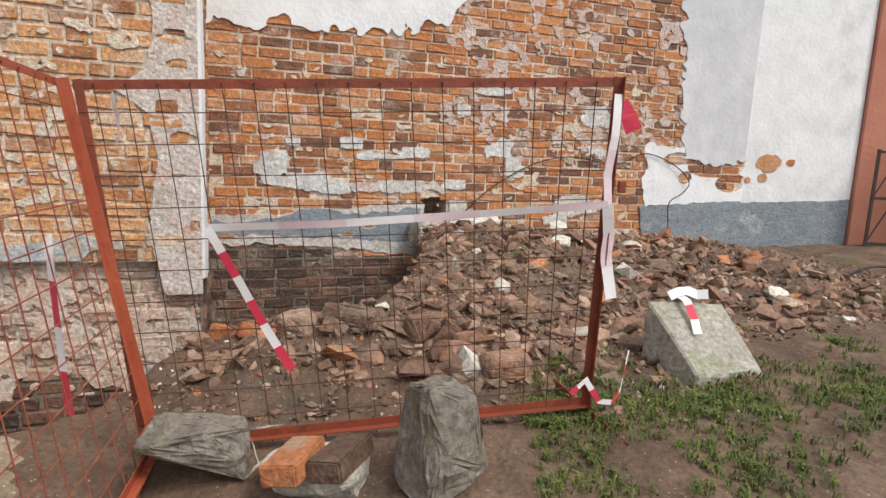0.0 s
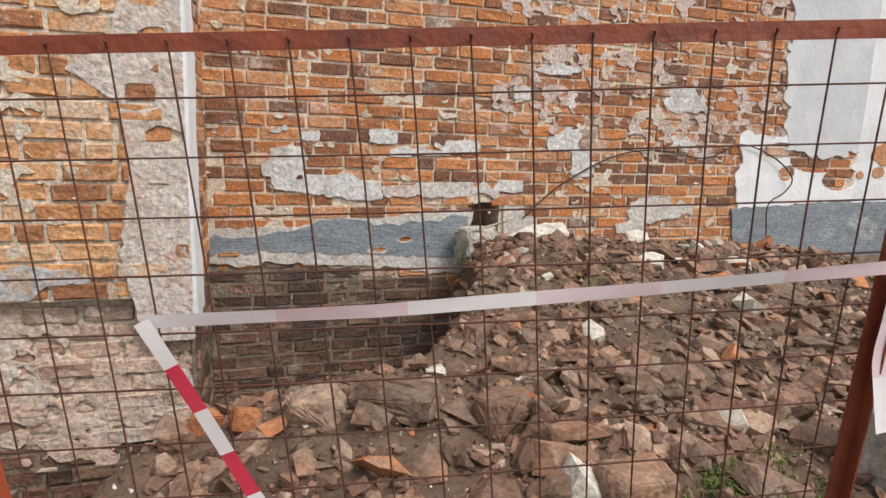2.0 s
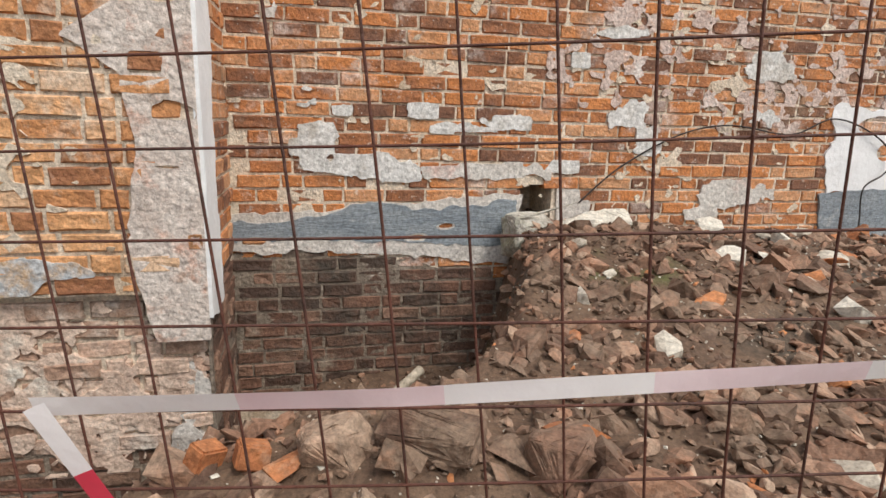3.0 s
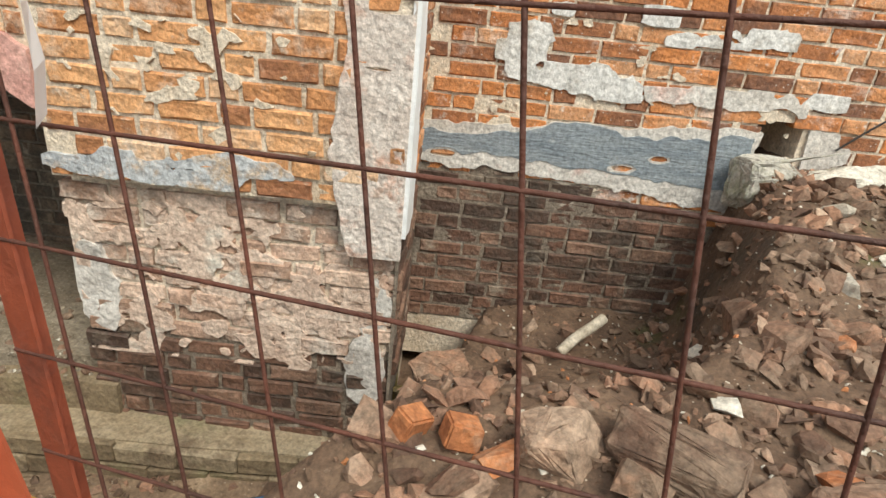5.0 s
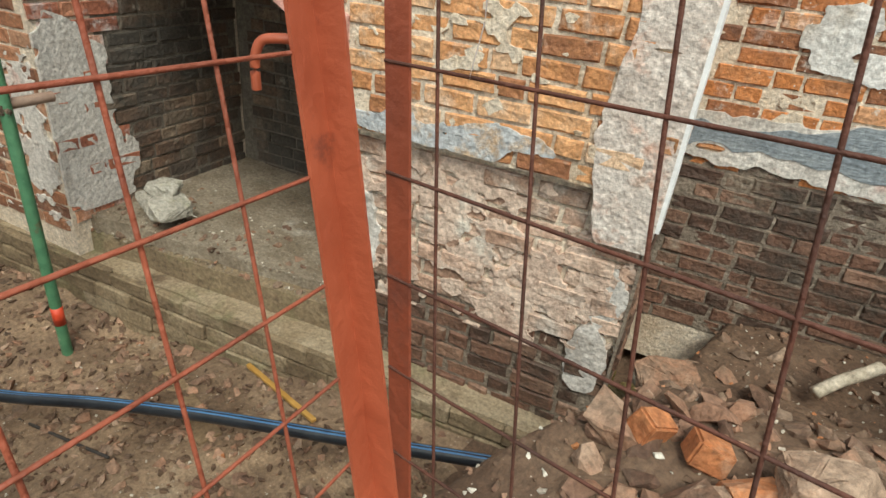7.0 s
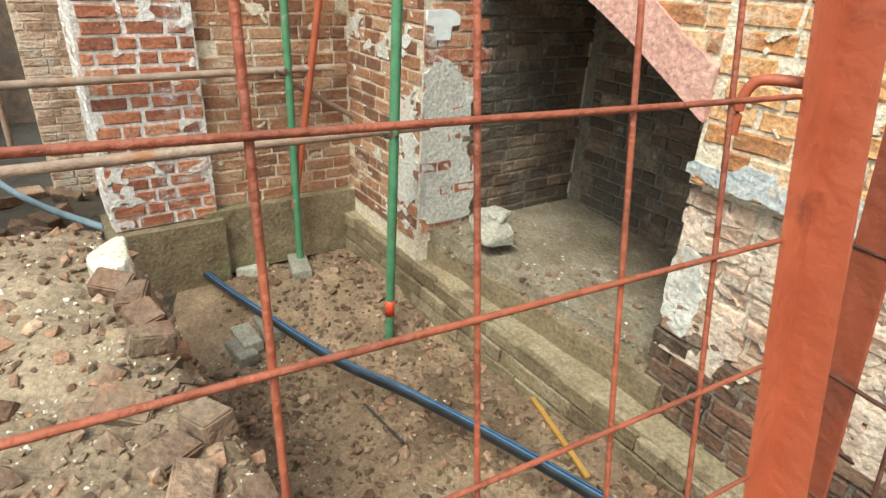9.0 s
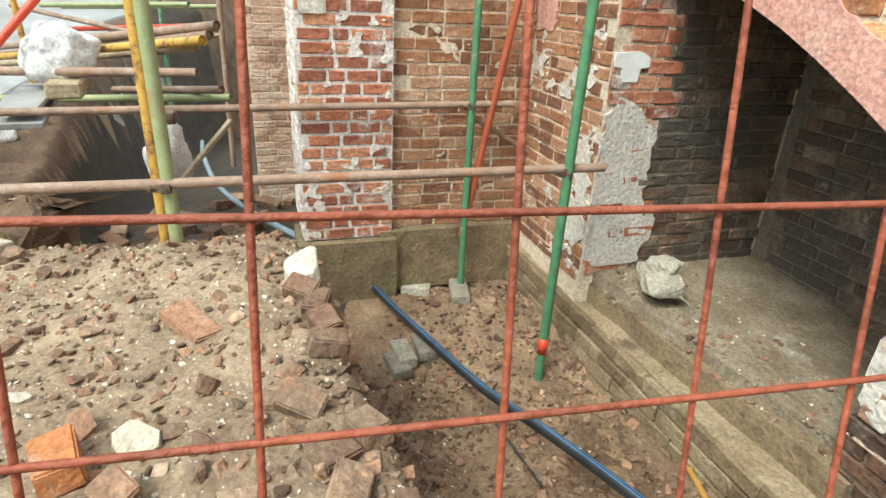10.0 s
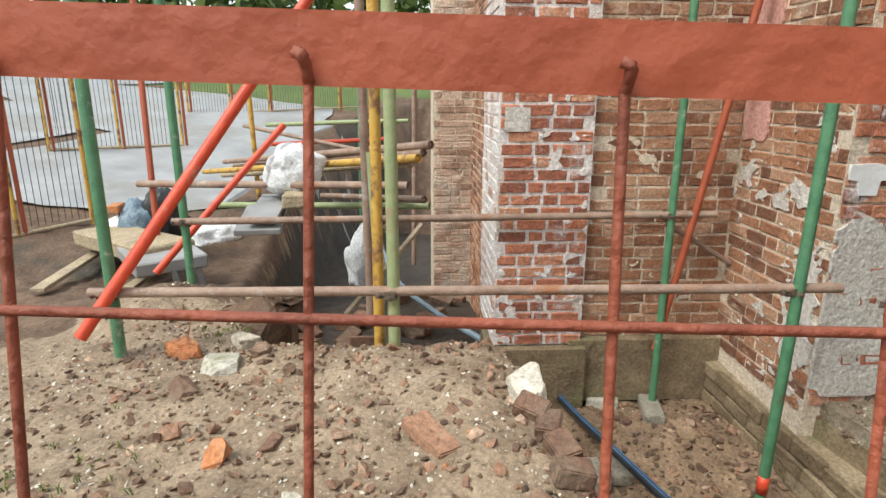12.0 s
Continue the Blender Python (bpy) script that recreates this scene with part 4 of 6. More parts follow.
coupler(SCD + Vector((0.03, 0, 0.69)), (UP, rail_way))
coupler(SCC + Vector((0.03, 0, 0.69)), (UP, rail_way))
coupler(SCB + Vector((0.03, 0, 1.02)), (UP, up_way))
coupler(SCE + Vector((0.03, 0, 0.98)), (UP, up_way))
coupler((-4.62, -0.34, 1.0), (UP, up_way))
# braces
scaffold_tube((-3.42, -1.72, 0.48), (-4.55, -0.75, 2.6), POLE_RED, "bright red diagonal scaffold brace", r=0.036)
scaffold_tube((-4.75, -2.45, 0.55), (-5.6, -1.75, 1.75), POLE_RED, "faded red diagonal scaffold brace", r=0.03)
scaffold_tube((-5.92, 1.45, -0.1), (-6.0, 1.95, 2.9), FENCE_RED, "rust-red slanting scaffold tube by the wall", r=0.028)
scaffold_tube(SCB + Vector((0.0, 0, 0.95)), at(FAR_S + 0.02, FAR_D - 0.02, 0.62), POLE_RUST, "short rusty stay against the wall", r=0.022)
scaffold_tube((-5.6, -3.2, 0.4), (-6.1, -3.6, 3.3), FENCE_RED, "dark red scaffold tube", r=0.03)

LOG_DARK = shader("mud_soaked_wood", [(0.3, (0.13, 0.085, 0.045)), (0.7, (0.24, 0.165, 0.095))], scale=5, stretch=(1, 1, 6), bump=0.5, bump_scale=30)

# ---- barrier tape ----
def tape(name, points, across, label, width=0.032, stripe=0.12, base=None, twist=0.0, washed=False):
    """A strip of red and white film through points; the bands are meshes of their own."""
    pts = [Vector(p) for p in points]
    lengths = [0.0]
    for a, b in zip(pts, pts[1:]):
        lengths.append(lengths[-1] + (b - a).length)
    total = lengths[-1]

    def along(d):
        for i in range(len(pts) - 1):
            if d <= lengths[i + 1] or i == len(pts) - 2:
                f = (d - lengths[i]) / max(lengths[i + 1] - lengths[i], 1e-6)
                return pts[i].lerp(pts[i + 1], f), (pts[i + 1] - pts[i]).normalized()

    owner = new(name)
    owner.location = pts[0]
    inv = Matrix.Translation(-pts[0])
    n = max(1, round(total / stripe))
    for k in range(n):
        bm = bmesh.new()
        rows, ups = [], []
        for j in range(5):
            d = total * (k + j / 4) / n
            p, way = along(d)
            c = Vector(across)
            c = (c - way * c.dot(way)).normalized()
            c = Matrix.Rotation(twist * d / total + 0.12 * math.sin(d * 7), 3, way) @ c
            rows.append(p)
            ups.append(c)
        ribbon(bm, rows, width, ups)
        red = k % 2 == 1
        ob = part("red_band" if red else "white_band", bm, TAPE_RED if red else TAPE_WHITE, owner)
        if washed and red:
            ob.data.materials[0] = TAPE_PINK
        ob.matrix_parent_inverse = inv
    tagged(owner, label, "tape", "barrier tape")
    return owner


TAPE_PINK = shader("pink_seen_through_film", [(0.3, (0.80, 0.60, 0.64)), (0.7, (0.86, 0.72, 0.75))], scale=5, rough=(0.25, 0.45), bump=0.2, bump_scale=12)
KNOT_L, KNOT_E = (-1.06, 1.95, 0.919), (-0.77, 2.0, 0.39)
TL_K, TR_K = Vector(KNOT_L), Vector((0.392, 2.13, 1.053))
tape("barrier_tape", [TL_K, TL_K.lerp(TR_K, 0.3) - UP * 0.012, TL_K.lerp(TR_K, 0.65) - UP * 0.008, TR_K], (0, -0.3, 1), "red and white barrier tape stretched along the fence", width=0.03, stripe=0.25, washed=True)
tape("barrier_tape", [TL_K, TL_K.lerp(Vector(KNOT_E), 0.33), TL_K.lerp(Vector(KNOT_E), 0.67) - UP * 0.01, Vector(KNOT_E)], (1, 0, 0.4), "loose end of red and white tape hanging on the mesh", width=0.034, stripe=0.10)
tape("barrier_tape", [TR_K, (0.417, 2.172, 0.928), (0.413, 2.178, 0.848), (0.449, 2.180, 0.678)], (1, 0.2, 0), "white tape end hanging from the fence post", width=0.045, stripe=0.14, washed=True)
tape("barrier_tape", [(0.397, 2.131, 1.458), (0.397, 2.122, 1.318), (0.382, 2.134, 1.168), TR_K], (1, 0.1, 0), "tape wound down the fence post", width=0.03, stripe=0.18, washed=True)
tape("barrier_tape", [(0.409, 2.141, 1.428), (0.437, 2.137, 1.388), (0.466, 2.137, 1.328)], (0.3, 0, 1), "short red flag of tape on the post", width=0.06, stripe=0.4).children[0].data.materials[0] = TAPE_RED
tape("barrier_tape", [(0.377, 2.194, 0.328), (0.353, 2.185, 0.308), (0.321, 2.185, 0.273)], (0.3, 0, 1), "knotted tape end low on the post", width=0.022, stripe=0.04)
tape("barrier_tape", [(0.376, 2.194, 0.338), (0.443, 2.205, 0.238), (0.504, 2.225, 0.228), (0.541, 2.255, 0.268), (0.580, 2.313, 0.428)], (0, 0, 1), "slack tape between the post and the stone slab", width=0.024, stripe=0.06)
tape("barrier_tape", [(-1.40, 1.62, 0.92), (-1.385, 1.60, 0.87), (-1.375, 1.6, 0.7), (-1.365, 1.6, 0.52), (-1.35, 1.6, 0.36)], (0.9, -0.4, 0), "red and white tape hanging from the mesh", width=0.042, stripe=0.13)
tape("barrier_tape", [(-1.43, 2.03, 1.38), (-1.41, 2.01, 1.33), (-1.40, 2.02, 1.27), (-1.415, 2.02, 1.2)], (0.6, -0.5, 0.2), "white tape knotted round two posts", width=0.035, stripe=0.5)


# ---- stones and loose bricks ----
def lump(name, place, size, material, label, category, seed, spin=0.0, lean=(0, 0), sink=0.2, group="", bevel=True):
    """A worn stone: a cut lump with chipped corners."""
    me = chunk_mesh(name, seed, (size[0] / 1.2, size[1] / 1.2, size[2] / 1.2), rough=0.12, cuts=18)
    bm = bmesh.new()
    bm.from_mesh(me)
    bpy.data.meshes.remove(me)
    bmesh.ops.bevel(bm, geom=bm.edges[:], offset=min(size) * 0.05, segments=1, affect="EDGES")
    bmesh.ops.triangulate(bm, faces=bm.faces[:])
    bmesh.ops.subdivide_edges(bm, edges=bm.edges[:], cuts=3)
    for v in bm.verts:
        q = v.co * (1 / max(size)) + Vector((seed, 0, 0))
        v.co += v.co.normalized() * min(size) * (0.09 * noise.noise(q * 4) + 0.045 * noise.noise(q * 11) + 0.02 * noise.noise(q * 27))
    ob = link_mesh(name, bm, material)
    if len(place) < 3:
        x, y = aside(*place)
        z = ground_z(x, y)
    else:
        x, y, z = site(place)
    ob.matrix_world = pose(x, y, z + size[2] * (0.5 - sink), lean[0], lean[1], spin)
    return tagged(ob, label, category, group)


def loose_brick(place, spin, lean=(0, 0), material=RUBBLE, label="loose weathered brick lying in the earth", size=(0.26, 0.125, 0.075), group="loose bricks", on=None):
    bm = bmesh.new()
    box(bm, Matrix.Identity(4), *size)
    bmesh.ops.bevel(bm, geom=bm.edges[:], offset=0.007, segments=2, affect="EDGES")
    seed = place[0] * 13.7 + place[1] * 7.1
    for v in bm.verts:
        v.co += Vector((noise.noise(v.co * 14 + Vector((seed, 0, 0))), noise.noise(v.co * 14 + Vector((0, seed, 0))), noise.noise(v.co * 14 + Vector((0, 0, seed))))) * 0.006
    ob = link_mesh("loose_brick", bm, material)
    x, y = aside(*place)
    z = ground_z(x, y) if on is None else on
    ob.matrix_world = pose(x, y, z + size[2] * 0.45, lean[0], lean[1], spin)
    return tagged(ob, label, "brick", group)


# row of stones holding down the fence foot
lump("stone_block", (-1.05, 1.80), (0.36, 0.25, 0.22), BOULDER, "mossy pale stone block at the foot of the fence", "stone", 5, spin=12, sink=0.08)
lump("stone_block", (-0.63, 1.80), (0.34, 0.26, 0.14), STONE, "flat mossy stone under two bricks", "stone", 8, spin=-8, sink=0.15)
loose_brick((-0.68, 1.72), 82, (-8, 6), ORANGE, "orange brick lying on a flat stone", on=ground_z(-0.68, 1.72) + 0.09)
loose_brick((-0.53, 1.76), 75, (-10, 4), RUBBLE, "brown brick lying on a flat stone", on=ground_z(-0.53, 1.76) + 0.09)
lump("boulder", (-0.17, 1.78), (0.30, 0.27, 0.40), BOULDER, "tall jagged grey boulder beside the fence", "stone", 21, spin=25, lean=(8, 10), sink=0.1)


SLAB = (0.998, 2.548, 0.20)


def slab():
    """A big broken block whose flat dressed face slopes down towards the fence."""
    bm = bmesh.new()
    plan = [(0.0, 0.03, 0.03), (0.36, 0.12, 0.03), (0.26, 0.42, 0.30), (-0.16, 0.35, 0.32)]
    top = [bm.verts.new(p) for p in plan]
    low = [bm.verts.new((x * 1.02 - 0.01, y, -0.06)) for x, y, z in plan]
    bm.faces.new(top)
    bm.faces.new(low[::-1])
    for k in range(4):
        bm.faces.new((low[k], low[(k + 1) % 4], top[(k + 1) % 4], top[k]))
    bmesh.ops.bevel(bm, geom=bm.edges[:], offset=0.01, segments=1, affect="EDGES")
    bmesh.ops.triangulate(bm, faces=bm.faces[:])
    bmesh.ops.subdivide_edges(bm, edges=bm.edges[:], cuts=3)
    for v in bm.verts:
        v.co += Vector((0.4, 0.4, 1)) * (0.01 * noise.noise(v.co * 8) + 0.004 * noise.noise(v.co * 25))
    bmesh.ops.recalc_face_normals(bm, faces=bm.faces)
    ob = link_mesh("stone_slab", bm, STONE)
    ob.matrix_world = pose(SLAB[0], SLAB[1], SLAB[2], 0, 0, 0)
    return tagged(ob, "large pale dressed stone tipped on edge with tape on it", "stone")


slab()
tape("barrier_tape", [(1.010, 2.925, 0.540), (1.030, 2.875, 0.530), (1.050, 2.805, 0.450), (1.050, 2.745, 0.390)], (1, 0, 0.2), "crumpled tape lying over the stone slab", width=0.04, stripe=0.09)
tape("barrier_tape", [(0.950, 2.905, 0.540), (1.030, 2.915, 0.580), (1.090, 2.925, 0.550), (1.150, 2.905, 0.560)], (0, 0.4, 1), "crumpled white tape end on the stone", width=0.05, stripe=0.3)

# pale stones at the wall's hole and in the recess
lump("rough_stone", tuple(at(1.33, -0.16, 0.44)), (0.34, 0.28, 0.3), STONE, "pale rough stone by the broken wall hole", "stone", 31, spin=30, sink=0.5)
lump("rough_stone", tuple(at(1.72, -0.28, 0.46)), (0.46, 0.3, 0.28), PALE, "white rough stone below the wall hole", "stone", 33, spin=10, sink=0.4)
lump("rough_stone", tuple(at(-3.72, -0.82, -0.13)), (0.34, 0.24, 0.16), STONE, "pale broken stone on the recess floor", "stone", 36, spin=5, sink=0.12)
lump("rough_stone", tuple(at(-3.74, -0.78, -0.02)), (0.2, 0.16, 0.12), STONE, "small pale stone resting on a larger one", "stone", 39, spin=40, sink=0.1)
# blocks in the trench
for k, (x, y, sx, sy, spin) in enumerate([(-5.83, 1.45, 0.36, 0.16, 8), (-6.02, 1.06, 0.4, 0.26, 0), (-5.12, 1.2, 0.3, 0.14, 20), (-5.02, 1.05, 0.3, 0.14, 24), (-4.9, 1.02, 0.28, 0.14, 28)]):
    loose_brick((x, y), spin, material=STONE, label="pale stone block lying on the trench floor", size=(sx, sy, 0.08), group="trench blocks")
# orange bricks on the edge of the pit
loose_brick((-1.40, 2.86), 70, (14, 20), ORANGE, "bright orange broken brick on the edge of the pit", (0.10, 0.075, 0.08))
loose_brick((-1.26, 2.88), 30, (-10, 16), ORANGE, "bright orange broken brick on the edge of the pit", (0.10, 0.08, 0.08))
lump("rough_stone", (-1.0, 2.92), (0.24, 0.17, 0.14), RUBBLE, "brown lump of old masonry on the mound", "stone", 44, spin=20)
lump("rough_stone", (-0.72, 3.0), (0.32, 0.2, 0.15), RUBBLE, "brown lump of old masonry on the mound", "stone", 47, spin=-15)
lump("rough_stone", (-0.3, 3.0), (0.24, 0.18, 0.14), RUBBLE, "brown lump of old masonry on the mound", "stone", 49, spin=35)
lump("rough_stone", (0.1, 2.72), (0.26, 0.2, 0.15), RUBBLE, "brown lump of old masonry on the mound", "stone", 52, spin=15)
MOSSY = shader("mossy_yellow_stone", [(0.3, (0.20, 0.15, 0.05)), (0.7, (0.36, 0.29, 0.11))], scale=8, stain=[((0.16, 0.13, 0.09), 5.0, (0.50, 0.64))], bump=0.8, bump_scale=30)
lump("rough_stone", (-1.93, 4.12), (0.20, 0.16, 0.26), MOSSY, "yellow mossy stone against the buttress foot", "stone", 71, spin=15, sink=0.1)
lump("rough_stone", (-1.72, 3.98), (0.26, 0.2, 0.2), RUBBLE, "brown lump of masonry in the corner of the pit", "stone", 72, spin=50, sink=0.15)
lump("rough_stone", (-1.50, 3.86), (0.24, 0.18, 0.18), RUBBLE, "brown lump of masonry in the corner of the pit", "stone", 73, spin=-20, sink=0.15)
lump("rough_stone", (-1.86, 4.34), (0.3, 0.22, 0.18), BOULDER, "grey stone lying at the foot of the wall", "stone", 74, spin=35, sink=0.15)
# bricks on the spoil heap
loose_brick((-2.40, 0.40), 40, (6, -4), ORANGE, "mortar-crusted orange brick on the spoil heap", (0.19, 0.11, 0.085))
loose_brick((-2.30, 0.62), 70, (20, 30), RUBBLE, "broken orange brick on the spoil heap", (0.10, 0.09, 0.08))
loose_brick((-2.72, 0.97), 85, (30, 20), RUBBLE, "broken brown brick on the spoil heap", (0.15, 0.09, 0.08))
loose_brick((-3.15, 0.42), 55, (0, 8), RUBBLE, "thin pinkish brick lying on the spoil heap", (0.26, 0.12, 0.05))
lump("rough_stone", (-3.62, 0.72), (0.28, 0.16, 0.13), PALE, "pale yellowish stone on the edge of the heap", "stone", 61, spin=20, sink=0.15)
for k, (x, y) in enumerate([(-3.35, 0.86), (-3.2, 0.93), (-3.42, 0.78), (-3.05, 0.98), (-2.5, 1.12), (-2.35, 1.2), (-2.62, 1.2)]):
    loose_brick((x, y), 37 * k, (12 * (k % 3), 10), RUBBLE, "broken brick sliding off the spoil heap", (0.14, 0.10, 0.075))
lump("rough_stone", (-3.66, -0.98), (0.22, 0.2, 0.08), STONE, "flat grey stone at the edge of the bank", "stone", 66, spin=30)
lump("rough_stone", (-3.95, -1.0), (0.2, 0.15, 0.12), PALE, "pale stone at the edge of the bank", "stone", 68, spin=60)
lump("rough_stone", (-3.8, -1.35), (0.24, 0.15, 0.12), ORANGE, "orange brick lump on the bank", "stone", 69, spin=60)


# log, lath, rebar, planks and pipes
def rod(name, a, b, r, material, label, category, sides=10, r2=None):
    bm = bmesh.new()
    a, b = site(a), site(b)
    pts = [a.lerp(b, q) + Vector((0, 0, 0.012 * math.sin(q * 5))) * (r > 0.02) for q in (0, 0.35, 0.7, 1)]
    snake(bm, pts, r, sides)
    ends = [e for e in bm.edges if e.is_boundary]
    bmesh.ops.holes_fill(bm, edges=ends)
    return tagged(link_mesh(name, bm, material, smooth=True), label, category)


rod("log", (-1.24, 4.38, -0.40), (-1.06, 4.64, -0.27), 0.03, LOG, "short pale bare log lying in the pit", "log")


def board(name, a, b, wide, thick, material, label, category="board", up=UP):
    a, b = site(a), site(b)
    way = (b - a).normalized()
    side = way.cross(Vector(up)).normalized()
    top = side.cross(way)
    m = Matrix((way, side, top)).transposed().to_4x4()
    m.translation = (a + b) / 2
    bm = bmesh.new()
    box(bm, m, (b - a).length, wide, thick)
    bmesh.ops.bevel(bm, geom=bm.edges[:], offset=min(wide, thick) * 0.12, segments=1, affect="EDGES")
    return tagged(link_mesh(name, bm, material), label, category)


def g(x, y, h=0.0):
    """A place of the plan at a height over the ground."""
    a, b = aside(x, y)
    return x, y, ground_z(a, b) + h - fall((Vector((x, y, 0)) - W0).dot(U))


board("lath", g(-4.00, 2.81, 0.05), g(-3.26, 2.81, 0.05), 0.03, 0.02, STICK, "thin yellow wet lath lying in the trench", "lath")
board("plank", g(-4.35, 2.42, 0.02), g(-3.55, 2.36, 0.02), 0.13, 0.02, LOG_DARK, "muddy brown plank pressed into the trench floor", "plank")
rod("steel_rod", g(-4.48, 1.68, 0.03), g(-3.72, 1.93, 0.05), 0.008, CABLE, "thin dark steel rod in the trench", "rod")


def service_pipe(points, label):
    points = [site(p) for p in points]
    owner = new("service_pipe")
    first = Vector(points[0])
    owner.location = first
    bm = bmesh.new()
    snake(bm, points, 0.032, 14)
    ob = part("pipe", bm, PIPE, owner, smooth=True)
    ob.matrix_parent_inverse = Matrix.Translation(-first)
    for dx, dz in ((0.012, 0.0285), (-0.018, 0.025)):
        bm = bmesh.new()
        snake(bm, [Vector(p) + Vector((dx * 0.6, dx, dz)) for p in points], 0.0055, 6)
        ob = part("stripe", bm, PIPE_STRIPE, owner, "blue stripe", smooth=True)
        ob.matrix_parent_inverse = Matrix.Translation(-first)
    return tagged(owner, label, "pipe")


service_pipe([(-6.2, 0.46, -0.5), (-5.6, 0.80, -0.55), (-5.0, 1.15, -0.55), (-4.3, 1.61, -0.58), (-3.85, 2.0, -0.6), (-3.4, 2.33, -0.6), (-2.8, 2.72, -0.6), (-2.2, 3.11, -0.6), (-1.95, 3.27, -0.66)], "black plastic water pipe with blue stripes in the trench")
bm = bmesh.new()
snake(bm, [site(p) for p in ((-6.2, 0.40, -0.5), (-6.6, -0.2, -0.35), (-7.4, -1.0, -0.3), (-8.6, -1.9, -0.25), (-10.0, -2.7, -0.1), (-11.5, -3.4, -0.1))], 0.034, 12)
tagged(link_mesh("dusty_pipe", bm, PIPE_DUSTY, smooth=True), "dusty blue-grey pipe running along the brick wall", "pipe")

# cable on the wall
bm = bmesh.new()
snake(bm, [site(p) for p in (at(1.75, -0.03, 0.62), at(2.05, -0.04, 0.85), at(2.5, -0.03, 1.05), at(2.9, -0.03, 1.1), at(3.4, -0.03, 1.02), at(3.75, -0.04, 1.12), at(4.1, -0.05, 1.0), at(4.3, -0.06, 0.82), at(4.2, -0.09, 0.7), at(4.02, -0.1, 0.6), at(4.0, -0.12, 0.35), at(3.9, -0.2, 0.15))], 0.006, 6)
tagged(link_mesh("wall_cable", bm, CABLE, smooth=True), "thin black cable looping along the brick wall", "cable")


# ---- far right: salmon wall, iron gate, bare twigs ----
K3 = K2 + Vector((0.25, 0.05, 0))
solid("wall_salmon", [K2 + Vector((0.02, -0.05, 0)), K2 + Vector((1.9, -0.5, 0)), K2 + Vector((1.9, 0.3, 0)), K2 + Vector((0.02, 0.4, 0))], -0.3, 3.6, SALMON, "salmon-pink rendered wall beyond the church", "wall")


def iron_gate():
    owner = new("iron_lattice")
    o = K2 + Vector((0.1, -0.22, 0.34))
    owner.location = o
    way = Vector((0.97, -0.25, 0))
    made = []
    for k in range(5):
        bm = bmesh.new()
        p = o + way * 0.22 * k
        box(bm, frame_of(p + UP * 0.52, way, Vector((0.25, 0.97, 0))), 0.03, 0.03, 1.3)
        made.append(part("bar", bm, GATE_DARK, owner))
    for z in (0.1, 0.62, 1.14):
        bm = bmesh.new()
        box(bm, frame_of(o + way * 0.44 + UP * z, way, Vector((0.25, 0.97, 0))), 0.92, 0.026, 0.03)
        made.append(part("rail", bm, GATE_DARK, owner))
    for k in range(4):
        for z in (0.1, 0.62):
            bm = bmesh.new()
            tube(bm, o + way * 0.22 * k + UP * z, o + way * 0.22 * (k + 1) + UP * (z + 0.52), 0.009, 6)
            made.append(part("brace", bm, GATE_DARK, owner))
    for ob in made:
        ob.matrix_parent_inverse = Matrix.Translation(-o)
    tagged(owner, "dark iron lattice gate against the salmon wall", "gate")


iron_gate()


def twig(points, label, r=0.012, seed=3):
    rng = random.Random(seed)
    points = [site(p) for p in points]
    bm = bmesh.new()
    snake(bm, points, r, 6)
    for k in range(9):
        a, b = Vector(points[0]), Vector(points[-1])
        p = a.lerp(b, rng.uniform(0.15, 0.95))
        w = Vector((rng.uniform(-1, 1), rng.uniform(-0.6, 0.6), rng.uniform(-0.4, 1))).normalized() * rng.uniform(0.06, 0.18)
        snake(bm, [p, p + w * 0.5 + Vector((0, 0, 0.01)), p + w], r * 0.35, 5)
    tagged(link_mesh("bare_branch", bm, TWIG, smooth=True), label, "branch")


twig([(3.75, 4.2, 2.28), (3.3, 4.15, 2.36), (2.92, 4.15, 2.42)], "bare dark twig reaching in front of the white wall", 0.008, 4)
twig([(3.75, 4.2, 1.72), (3.35, 4.2, 1.75), (2.95, 4.15, 1.755)], "cut dark branch in front of the white wall", 0.016, 5)
twig([(4.5, 5.4, -0.05), (3.6, 5.1, 0.12), (3.0, 4.75, 0.10), (2.5, 4.6, 0.14)], "dry dead branch lying on the earth bank", 0.012, 7)

# ---- behind the scaffold: planks, sacks, poles, yard ----
def sack(place, size, material, label, seed, category="sack"):
    bm = bmesh.new()
    bmesh.ops.create_icosphere(bm, subdivisions=4, radius=0.5)
    for v in bm.verts:
        c = v.co.copy()
        v.co.z = max(v.co.z, -0.32)
        v.co += c.normalized() * (0.14 * noise.noise(c * 3 + Vector((seed, 0, 0))) + 0.06 * noise.noise(c * 9 + Vector((0, seed, 0))) - 0.05 * abs(noise.noise(c * 6 + Vector((0, 0, seed)))))
        v.co = Vector((v.co.x * size[0], v.co.y * size[1], v.co.z * size[2]))
    ob = link_mesh("sack", bm, material, smooth=True)
    ob.location = site(place) + UP * size[2] * 0.3
    return tagged(ob, label, category)


